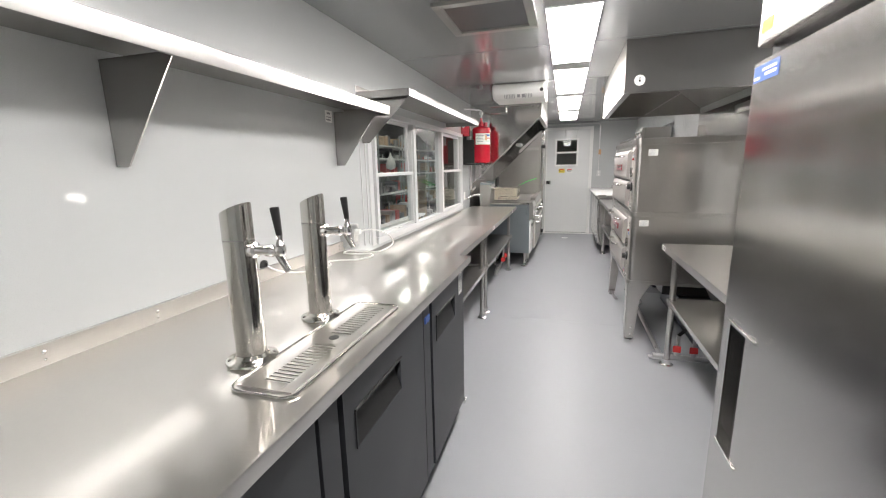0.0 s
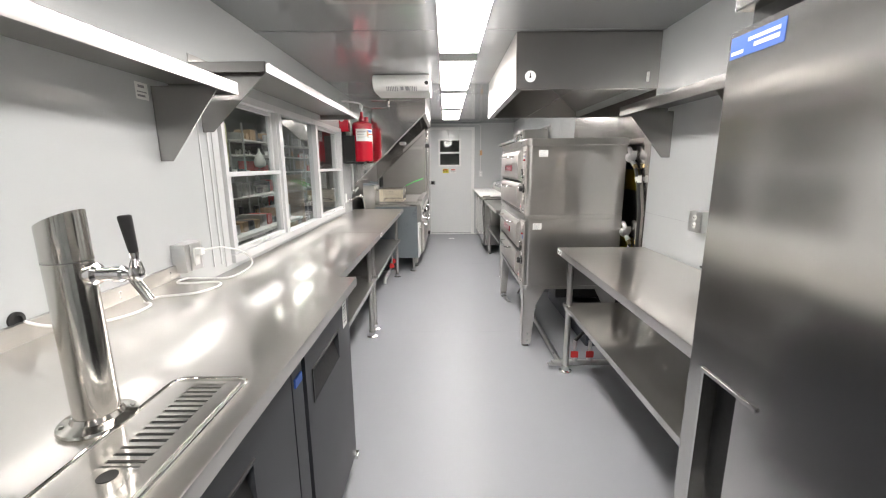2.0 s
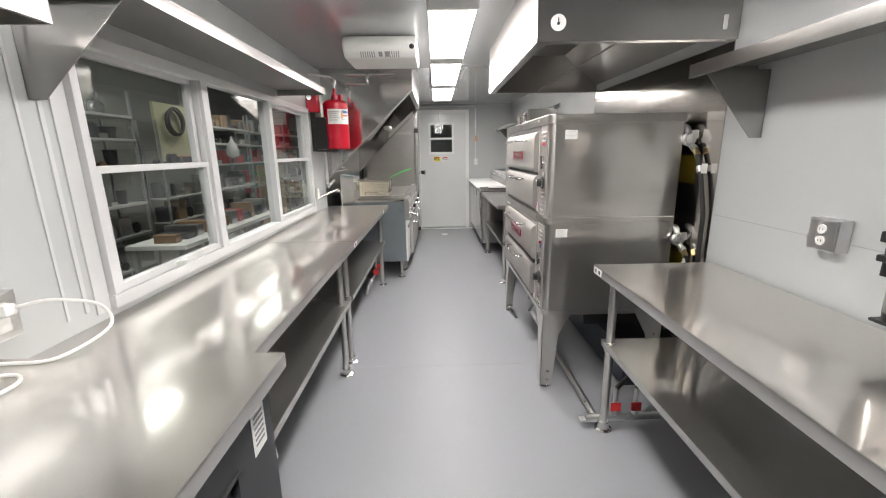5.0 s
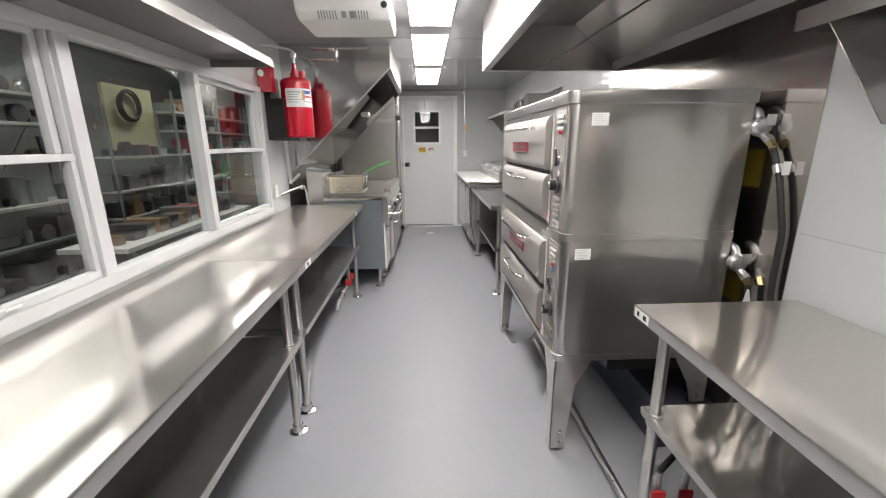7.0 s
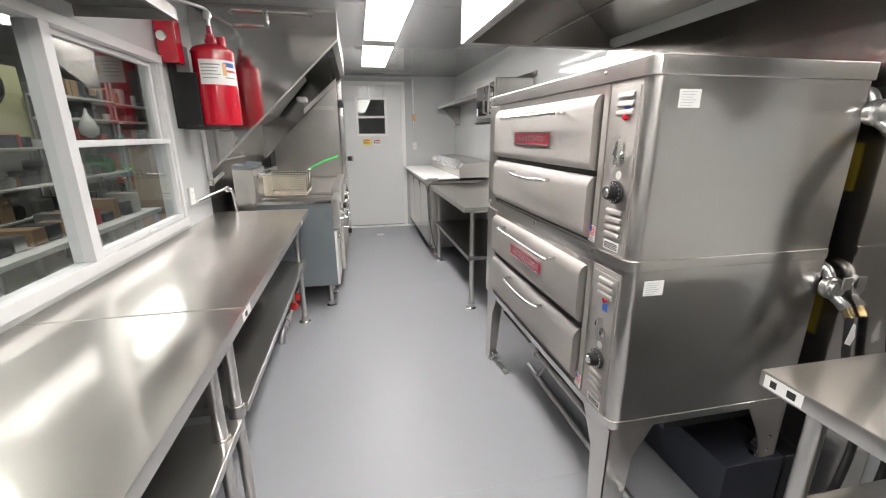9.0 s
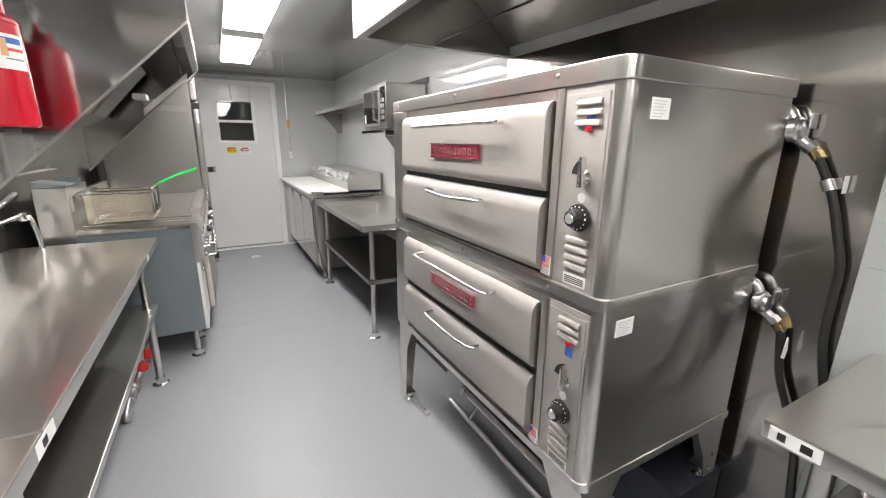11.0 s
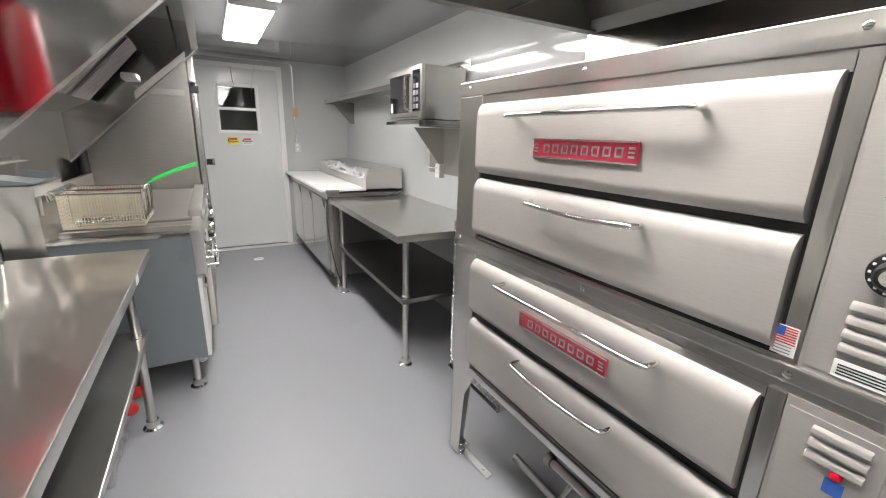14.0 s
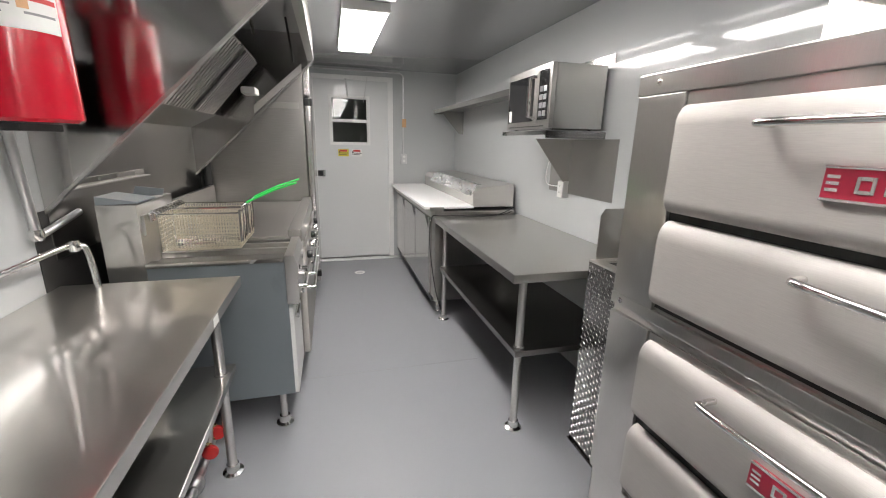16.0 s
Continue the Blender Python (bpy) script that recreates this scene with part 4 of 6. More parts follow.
# ---- right-hand extractor hood ----
def box_hood():
    x0, y0, y1, z0 = 0.63, 3.55, 5.30, 1.96
    t = thing("extractor_hood", (1.1, 4.4, z0), "stainless steel box extractor hood above the pizza oven", "hood")
    bm = box(x0, XR - 0.002, y0, y0 + 0.012, z0, ZC - 0.002)
    part("end_panel", bm, STEEL_DARK, t)
    part("end_panel", box(x0, XR - 0.002, y1 - 0.012, y1, z0, ZC - 0.002), STEEL_DARK, t)
    part("front_panel", box(x0, x0 + 0.012, y0 + 0.012, y1 - 0.012, z0, ZC - 0.002), STEEL_TOP, t)
    bm = box(x0 + 0.012, x0 + 0.05, y0 + 0.012, y1 - 0.012, z0, z0 + 0.012, 0.002)
    box(x0 + 0.05, XR - 0.002, y0 + 0.012, y0 + 0.05, z0, z0 + 0.012, 0.002, bm=bm)
    box(x0 + 0.05, XR - 0.002, y1 - 0.05, y1 - 0.012, z0, z0 + 0.012, 0.002, bm=bm)
    part("gutter", bm, STEEL_DARK, t)
    part("plenum", prism([(x0 + 0.012, ZC - 0.05), (XR - 0.3, ZC - 0.05), (XR - 0.002, z0 + 0.06), (XR - 0.002, ZC - 0.003), (x0 + 0.012, ZC - 0.003)], "y", y0 + 0.012, y1 - 0.012), STEEL, t)
    part("seam_rib", box(1.05, 1.056, y0 + 0.05, y1 - 0.05, z0 + 0.012, z0 + 0.02), STEEL, t)
    part("round_sticker", lathe([(0.036, 0), (0.036, 0.001)], (0.727, y0, 2.04), 28, "-y"), PAPER, t, "round white sticker with a dark mark")
    bm = lathe([(0.007, 0), (0.007, 0.0008)], (0.727, y0 - 0.001, 2.036), 16, "-y")
    box(0.7245, 0.7295, y0 - 0.0018, y0 - 0.001, 2.04, 2.062, bm=bm)
    part("sticker_mark", bm, INK, t)
    part("drain_tube", rod((1.50, y0 - 0.012, 2.06), (1.50, y0 - 0.012, 2.0), 0.009), WHITE_PLASTIC, t, "white drain stub")


box_hood()
single("wall_trim_oven", box(XR - 0.004, XR - 0.0005, 3.565, 5.30, 0.0, 1.958), STEEL_WALL, "brushed steel sheet covering the wall behind the oven", "wall panel", "structure")


# ---- upright fridge ----
def upright_fridge():
    x, y0, y1 = 0.69, 0.71, 1.495
    t = thing("upright_fridge", (1.15, 1.26, 0), "tall stainless steel upright fridge with a recessed door pull", "fridge")
    part("cabinet", box(x + 0.06, XR - 0.01, y0, y1, 0.14, 1.96, 0.006), STEEL_FRIDGE, t)
    bm = bmesh.new()
    h0, h1, g0, g1 = 0.70, 1.052, 1.352, 1.45
    for a, b, c, d in ((y0, g0, 0.18, 1.703), (g1, y1, 0.18, 1.703), (g0, g1, 0.18, h0), (g0, g1, h1, 1.703)):
        box(x, x + 0.055, a, b, c, d, bm=bm)
    door = part("door", bm, STEEL_FRIDGE, t, "brushed steel door")
    bm = box(x + 0.035, x + 0.05, g0, g1, h0, h1)
    part("handle_recess", bm, BLACK, door, "black recessed pull")
    bm = box(x - 0.004, x + 0.004, g0 - 0.05, g1 + 0.004, h1 - 0.004, h1 + 0.004, 0.001)
    box(x - 0.002, x + 0.03, g1 - 0.006, g1, h0, h1, bm=bm)
    box(x - 0.004, x + 0.004, g0 - 0.03, g1 + 0.004, h0 - 0.004, h0 + 0.004, 0.001, bm=bm)
    part("pull_edge", bm, CHROME, door)
    head = part("header", box(x, x + 0.06, y0, y1, 1.738, 1.99, 0.004), STEEL_FRIDGE, t, "brushed steel top panel")
    part("header_gap", box(x + 0.03, x + 0.06, y0 + 0.01, y1 - 0.01, 1.703, 1.739), BLACK, t)
    part("lock", lathe([(0.013, 0), (0.013, 0.006), (0.009, 0.009), (0.004, 0.009)], (x, 1.155, 1.762), 20, "-x"), CHROME, head, "round chrome lock")
    part("lime_sticker", box(x - 0.001, x, 1.425, 1.478, 1.765, 1.795), LIME, head, "lime green sticker")
    st = part("blue_sticker", box(x - 0.001, x, 1.365, 1.489, 1.655, 1.692), BLUE, door, "blue and white sticker")
    bm = bmesh.new()
    bars(bm, None, x - 0.001, [(1.375, 1.43, 1.665, 1.672), (1.375, 1.445, 1.677, 1.683), (1.455, 1.485, 1.661, 1.667)], "x", -0.0006)
    part("print", bm, PAPER, st)
    for yy in (y0 + 0.06, y1 - 0.06):
        for xx in (x + 0.1, XR - 0.08):
            part("foot", lathe([(0.022, 0), (0.026, 0.01), (0.018, 0.03), (0.018, 0.142)], (xx, yy, 0), 16), CHROME, t)


upright_fridge()


# ---- silver fire extinguisher ----
def silver_extinguisher():
    x, y, z = 1.44, 2.455, 1.01
    r = 0.098
    t = thing("fire_extinguisher", (x, y, z), "polished steel fire extinguisher strapped to a black wall bracket", "fire extinguisher")
    prof = [(r * 0.86, 0.0), (r, 0.012), (r, 0.40)] + [(r * math.cos(a) * 0.98 + 0.002, 0.40 + r * 0.75 * math.sin(a)) for a in [math.pi / 2 * k / 8 for k in range(1, 7)]] + [(0.028, 0.485), (0.028, 0.50)]
    part("cylinder", lathe(prof, (x, y, z), 40), STEEL_TOP, t, "shiny steel cylinder")
    part("base_ring", lathe([(r * 0.9, -0.012), (r * 0.98, -0.008), (r * 1.0, 0.014)], (x, y, z), 40), BLACK, t)
    part("valve_head", rod((x, y, z + 0.495), (x, y, z + 0.545), 0.021), CHROME, t)
    part("lever", tube([(x + 0.01, y + 0.05, z + 0.545), (x, y, z + 0.56), (x - 0.03, y - 0.07, z + 0.570), (x - 0.05, y - 0.12, z + 0.572)], 0.008, 10), CHROME, t, "chrome squeeze lever")
    part("lever", tube([(x, y - 0.01, z + 0.54), (x - 0.01, y - 0.06, z + 0.52), (x - 0.01, y - 0.12, z + 0.50)], 0.008, 10), CHROME, t, "chrome carry handle")
    part("gauge", lathe([(0.024, 0), (0.024, 0.012), (0.02, 0.016)], (x - 0.025, y + 0.005, z + 0.522), 24, "-x"), RED_TAP, t, "red pressure gauge")
    part("inspection_tag", prism([(y - 0.05, z + 0.49), (y + 0.02, z + 0.49), (y + 0.06, z + 0.452), (y + 0.05, z + 0.442), (y - 0.04, z + 0.455)], "x", x - 0.075, x - 0.0735), ORANGE, t, "orange paper tag")
    part("pull_pin_seal", box(x - 0.02, x - 0.005, y - 0.075, y - 0.04, z + 0.46, z + 0.51, 0.005), YELLOW, t, "yellow pin seal")
    part("hose", tube([(x, y + 0.02, z + 0.53), (x - 0.02, y + 0.08, z + 0.52), (x - 0.02, y + 0.125, z + 0.45), (x - 0.01, y + 0.13, z + 0.30), (x - 0.01, y + 0.128, z + 0.10)], 0.011, 12), RUBBER, t, "black hose")
    part("nozzle", rod((x - 0.01, y + 0.128, z + 0.20), (x - 0.01, y + 0.128, z + 0.09), 0.014), BLACK, t)

    def curved(name, a0, a1, z0, z1, rr, material, label):
        bm = bmesh.new()
        n = 16
        v = [[bm.verts.new((x - rr * math.cos(a0 + (a1 - a0) * k / n), y + rr * math.sin(a0 + (a1 - a0) * k / n), zz)) for k in range(n + 1)] for zz in (z0, z1)]
        for k in range(n):
            bm.faces.new((v[0][k], v[0][k + 1], v[1][k + 1], v[1][k]))
        return part(name, bm, material, t, label)

    lab = curved("label", -1.25, 0.0, z + 0.215, z + 0.337, r + 0.0012, PAPER, "white instruction label with drawings")
    head = curved("label_header", -1.25, 0.0, z + 0.337, z + 0.355, r + 0.0013, INK, "black strip with white lettering")
    word = bpy.data.curves.new("lettering", "FONT")
    word.body, word.size, word.align_x = "INSTRUCTIONS", 0.0155, "CENTER"
    tmp = new("lettering", word)
    bpy.context.view_layer.update()
    flat = tmp.to_mesh()
    bm = bmesh.new()
    bm.from_mesh(flat)
    tmp.to_mesh_clear()
    bpy.data.objects.remove(tmp)
    for v in bm.verts:
        a = -0.62 - v.co.x / r
        v.co = (x - (r + 0.0020) * math.cos(a), y + (r + 0.0020) * math.sin(a), z + 0.340 + v.co.y)
    part("lettering", bm, PAPER, t, "white word on the black strip")
    curved("label", -1.15, -0.1, z + 0.158, z + 0.188, r + 0.0012, PAPER, "white strip label")
    for k in range(3):
        z0 = z + 0.305 - 0.036 * k
        for j in range(3):
            curved("print", -1.16, -0.86 - 0.05 * ((j + k) % 2), z0 + 0.009 * j, z0 + 0.009 * j + 0.0025, r + 0.0018, INK_GREY, "")
        curved("drawing", -0.62, -0.22, z0 + 0.002, z0 + 0.005, r + 0.0018, INK, "")
        curved("drawing", -0.36, -0.26, z0 + 0.007, z0 + 0.017, r + 0.0018, INK_GREY, "")
    bm = bmesh.new()
    n = 24
    rim = [bm.verts.new((x - (r + 0.0012) * math.cos(-0.5 + 0.36 * math.cos(2 * math.pi * k / n)), y + (r + 0.0012) * math.sin(-0.5 + 0.36 * math.cos(2 * math.pi * k / n)), z + 0.104 + 0.026 * math.sin(2 * math.pi * k / n))) for k in range(n)]
    for k in range(1, n // 2):
        bm.faces.new((rim[k - 1], rim[k], rim[n - k - 1], rim[n - k]) if k < n // 2 - 1 else (rim[k - 1], rim[k], rim[n // 2], rim[n - k]))
    part("round_label", bm, PAPER, t, "oval white badge")
    curved("print", -0.62, -0.54, z + 0.098, z + 0.110, r + 0.0018, INK, "")
    curved("print", -0.48, -0.40, z + 0.108, z + 0.118, r + 0.0018, RED_INK, "")
    curved("print", -0.42, -0.33, z + 0.092, z + 0.104, r + 0.0018, RED_INK, "")
    for z0, h in ((z + 0.190, 0.026), (z + 0.134, 0.014)):
        strap = part("strap", lathe([(r + 0.002, 0), (r + 0.0045, 0.002), (r + 0.0045, h - 0.002), (r + 0.002, h)], (x, y, z0), 36), BLACK, t, "black strap")
        part("buckle", box(x - 0.03, x + 0.012, y + r - 0.002, y + r + 0.052, z0 - 0.004, z0 + h + 0.002, 0.004), BLACK, strap)
    bm = box(XR - 0.02, XR - 0.001, y - 0.09, y + 0.09, z - 0.04, z + 0.34, 0.004)
    prism([(x + r * 0.6, z - 0.02), (XR - 0.01, z - 0.02), (XR - 0.01, z + 0.33), (x + r * 0.95, z + 0.33)], "y", y - 0.10, y - 0.085, bm=bm)
    box(x - 0.09, XR - 0.01, y - 0.09, y + 0.08, z - 0.022, z - 0.012, 0.003, bm=bm)
    part("wall_bracket", bm, BLACK, t, "black plastic wall bracket")


silver_extinguisher()

t = thing("wall_sign", (XR, 2.40, 1.62), "white wall sign with a black arrow pointing down", "sign")
part("panel", box(XR - 0.003, XR - 0.0005, 2.22, 2.47, 1.50, 1.70), PAPER, t)
bm = box(XR - 0.0042, XR - 0.003, 2.402, 2.426, 1.585, 1.665)
prism([(2.388, 1.585), (2.440, 1.585), (2.414, 1.545)], "x", XR - 0.0042, XR - 0.003, bm=bm)
part("arrow", bm, INK, t)
part("arrow_inset", box(XR - 0.0048, XR - 0.0042, 2.409, 2.419, 1.59, 1.645), INK_GREY, t)
outlet_box(XR, 2.90, 1.155, 0.115, 0.115, 0.05, -1, "grey metal socket box on the white wall beside the extinguisher")


# ---- fire suppression tank and pipes ----
def suppression_tank():
    x, y, z, r = -0.835, 5.735, 1.515, 0.119
    t = thing("suppression_tank", (x, y, z), "red fire suppression tank with white label on a black wall bracket", "fire suppression tank")
    prof = [(r * 0.9, 0.0), (r, 0.01), (r * 1.0, 0.43)] + [(r * math.cos(a) + 0.001, 0.43 + 0.045 * math.sin(a)) for a in [math.pi / 2 * k / 8 for k in range(1, 7)]] + [(0.035, 0.476), (0.035, 0.50)]
    part("cylinder", lathe(prof, (x, y, z), 40), RED, t, "glossy red cylinder")
    part("shoulder_band", lathe([(r + 0.001, 0), (r + 0.003, 0.002), (r + 0.003, 0.01), (r + 0.001, 0.012)], (x, y, z + 0.418), 40), RED, t)
    part("valve", lathe([(0.02, 0), (0.026, 0.01), (0.026, 0.03), (0.016, 0.04), (0.016, 0.08)], (x, y, z + 0.495), 18), RED, t)
    part("hose_neck", rod((x + 0.05, y + 0.03, z + 0.44), (x + 0.05, y + 0.03, z + 0.52), 0.026), RED, t)
    bm = bmesh.new()
    n = 18
    a0, a1 = -2.05, -0.15
    v = [[bm.verts.new((x + (r + 0.0012) * math.cos(a0 + (a1 - a0) * k / n), y + (r + 0.0012) * math.sin(a0 + (a1 - a0) * k / n), zz)) for k in range(n + 1)] for zz in (z + 0.235, z + 0.375)]
    for k in range(n):
        bm.faces.new((v[0][k], v[0][k + 1], v[1][k + 1], v[1][k]))
    lab = part("label", bm, PAPER, t, "white label with rows of small print")
    for i, (b0, b1, z0, z1, m) in enumerate([(-1.95, -1.05, 0.29, 0.296, INK_GREY), (-1.95, -1.15, 0.277, 0.281, INK_GREY), (-0.9, -0.25, 0.285, 0.304, BLUE), (-0.9, -0.2, 0.262, 0.272, RED_INK), (-1.95, -1.2, 0.262, 0.266, INK_GREY), (-1.95, -1.05, 0.248, 0.252, INK_GREY), (-0.85, -0.25, 0.235, 0.24, INK_GREY), (-1.9, -1.2, 0.232, 0.236, INK_GREY), (-0.95, -0.75, 0.245, 0.30, ORANGE)]):
        bm = bmesh.new()
        v = [[bm.verts.new((x + (r + 0.0018) * math.cos(b0 + (b1 - b0) * k / 8), y + (r + 0.0018) * math.sin(b0 + (b1 - b0) * k / 8), z + 0.235 + (zz - 0.205) * 1.27)) for k in range(9)] for zz in (z0, z1)]
        for k in range(8):
            bm.faces.new((v[0][k], v[0][k + 1], v[1][k + 1], v[1][k]))
        part("print", bm, m, lab)
    bm = box(XL + 0.001, XL + 0.05, y - 0.11, y + 0.11, z - 0.02, z + 0.47, 0.004)
    box(XL + 0.03, x + 0.02, y - 0.1, y + 0.1, z - 0.025, z - 0.002, 0.004, bm=bm)
    box(XL + 0.03, XL + 0.15, y - 0.112, y - 0.09, z, z + 0.30, 0.004, bm=bm)
    part("wall_bracket", bm, BLACK, t, "black steel wall bracket")


suppression_tank()
t = thing("pull_station", (XL, 5.57, 1.96), "red metal release box on the wall beside the tank", "release box")
part("box", box(XL + 0.001, -0.955, 5.525, 5.615, 1.852, 2.075, 0.006), RED, t)
part("cover", box(XL + 0.008, -0.962, 5.518, 5.524, 1.862, 2.065, 0.002), RED, t)
part("gauge", lathe([(0.026, 0), (0.026, 0.012), (0.019, 0.015)], (XL + 0.04, 5.517, 1.985), 20, "-y"), CHROME, t)

t = thing("suppression_pipe", (-0.6, 6.065, 2.2), "bright pipework of the fire suppression system on the hood", "pipe")
part("pipe", tube([(-0.78, 6.065, 2.18), (-0.56, 6.065, 2.18)], 0.011, 12, soft=False), CHROME, t)
part("pipe", tube([(-0.56, 6.065, 2.175), (-0.56, 6.065, 2.275)], 0.011, 12, soft=False), CHROME, t)
part("pipe", tube([(-0.79, 6.065, 2.27), (-0.27, 6.065, 2.27)], 0.011, 12, soft=False), CHROME, t)
for p in ((-0.56, 2.18), (-0.56, 2.27), (-0.78, 2.18), (-0.79, 2.27), (-0.27, 2.27)):
    part("fitting", lathe([(0.016, -0.014), (0.017, 0.0), (0.016, 0.014)], (p[0], 6.065, p[1]), 14, "y"), CHROME, t)
part("pipe", tube([(-0.835, 5.735, 2.07), (-0.835, 5.735, 2.15), (-0.85, 5.735, 2.185), (-0.95, 5.60, 2.19), (-1.02, 5.56, 2.19)], 0.010, 12), GALV, t, "galvanised supply pipe")
part("fitting", lathe([(0.02, -0.02), (0.024, -0.01), (0.024, 0.01), (0.02, 0.02)], (-0.835, 5.735, 2.15), 8), GALV, t)
part("pipe", tube([(-0.835, 5.735, 2.15), (-0.82, 5.8, 2.17), (-0.79, 6.065, 2.18)], 0.012, 12), CHROME, t)

t = thing("conduit", (-0.98, 5.85, 1.2), "bright steel conduit running down the wall beside the window", "conduit")
part("pipe", rod((-1.03, 5.94, 1.56), (-1.03, 5.97, 1.14), 0.016), GALV, t)
part("pipe", tube([(-1.03, 5.97, 1.14), (-1.03, 5.99, 1.125), (-1.03, 6.25, 1.17)], 0.014, 12), GALV, t)
part("pipe", tube([(-1.03, 5.66, 1.045), (-0.97, 5.98, 1.075), (-0.945, 6.02, 1.075), (-0.92, 6.03, 1.05), (-0.90, 6.02, 0.90)], 0.012, 12), CHROME, t)
part("elbow", lathe([(0.018, -0.02), (0.022, 0), (0.018, 0.02)], (-0.95, 6.015, 1.075), 14), CHROME, t)
part("elbow", lathe([(0.02, -0.02), (0.024, 0), (0.02, 0.02)], (-1.03, 5.97, 1.13), 14), CHROME, t)
outlet_box(XL, 5.64, 1.08, 0.07, 0.11, 0.012, 1, "white wall socket beside the serving window", WHITE_PLASTIC)


# ---- air conditioner and roof vent ----
def air_conditioner():
    x0, x1, y0, y1, z0 = -0.53, 0.02, 4.75, 5.32, 2.165
    t = thing("ceiling_air_conditioner", ((x0 + x1) / 2, 5.03, ZC), "white plastic air conditioner unit under the ceiling", "air conditioner")
    part("housing", prism([(y0 + 0.03, ZC - 0.002), (y0, ZC - 0.05), (y0 + 0.02, z0 + 0.045), (y0 + 0.08, z0), (y1 - 0.08, z0), (y1, z0 + 0.06), (y1 - 0.02, ZC - 0.002)], "x", x0, x1, bev=0.02), WHITE_PLASTIC, t)
    for k in list(range(7)) + list(range(11, 18)):
        xx = x0 + 0.13 + k * 0.0165
        part("air_slot", prism([(y0 + 0.028, z0 + 0.036), (y0 + 0.07, z0 + 0.004), (y0 + 0.072, z0 + 0.008), (y0 + 0.030, z0 + 0.041)], "x", xx, xx + 0.007), INK_GREY, t)
    for k in (0, 1):
        xx = x0 + 0.265 + k * 0.05
        part("air_slot", prism([(y0 + 0.03, z0 + 0.033), (y0 + 0.06, z0 + 0.009), (y0 + 0.062, z0 + 0.014), (y0 + 0.032, z0 + 0.038)], "x", xx, xx + 0.028), INK_GREY, t)
    part("dial", lathe([(0.02, 0), (0.02, 0.008), (0.012, 0.016)], (x1 - 0.035, y0 + 0.02, z0 + 0.07), 20, "-y"), BLACK, t, "black dial")


air_conditioner()


def roof_vent():
    x0, x1, y0, y1 = -0.46, 0.06, 2.48, 3.01
    t = thing("ceiling_vent", ((x0 + x1) / 2, 2.6, ZC), "square ceiling vent with a dark diamond mesh grille", "vent")
    bm = bmesh.new()
    for a, b, c, d in ((x0, x1, y0, y0 + 0.05), (x0, x1, y1 - 0.05, y1), (x0, x0 + 0.05, y0 + 0.05, y1 - 0.05), (x1 - 0.05, x1, y0 + 0.05, y1 - 0.05)):
        box(a, b, c, d, ZC - 0.022, ZC - 0.001, 0.003, bm=bm)
    part("frame", bm, STEEL, t)
    part("backing", box(x0 + 0.05, x1 - 0.05, y0 + 0.05, y1 - 0.05, ZC - 0.006, ZC - 0.002), BLACK, t, "dark filter behind the mesh")
    bm = bmesh.new()
    ax0, ax1, ay0, ay1 = x0 + 0.05, x1 - 0.05, y0 + 0.05, y1 - 0.05
    w, h = ax1 - ax0, ay1 - ay0
    n = 24
    for s in (1, -1):
        for k in range(-n, n):
            c = k * w / n
            pts = []
            for u in (0.0, 1.0):
                pts.append((u * w, (u * w + c) * 1.0))
            (u0, v0), (u1, v1) = pts
            lo, hi = max(u0, -c), min(u1, h - c)
            if hi - lo < 0.01:
                continue
            p, q = (lo, lo + c), (hi, hi + c)
            fx = (lambda u: ax0 + u) if s > 0 else (lambda u: ax1 - u)
            e = 0.0026
            vs = [bm.verts.new((fx(p[0]) - e, ay0 + p[1] + e * s, ZC - 0.012)), bm.verts.new((fx(q[0]) - e, ay0 + q[1] + e * s, ZC - 0.012)), bm.verts.new((fx(q[0]) + e, ay0 + q[1] - e * s, ZC - 0.0105)), bm.verts.new((fx(p[0]) + e, ay0 + p[1] - e * s, ZC - 0.0105))]
            bm.faces.new(vs)
    part("mesh", bm, STEEL_SHELF, t, "diamond mesh")


roof_vent()
tagged(part("ceiling_seam", box(XL, XR, 3.50, 3.53, ZC - 0.003, ZC - 0.0005), CEIL), "thin joint strip across the ceiling", "trim", kind="structure")
tagged(part("ceiling_seam", box(XL, XR, 5.90, 5.93, ZC - 0.003, ZC - 0.0005), CEIL), "thin joint strip across the ceiling", "trim", kind="structure")


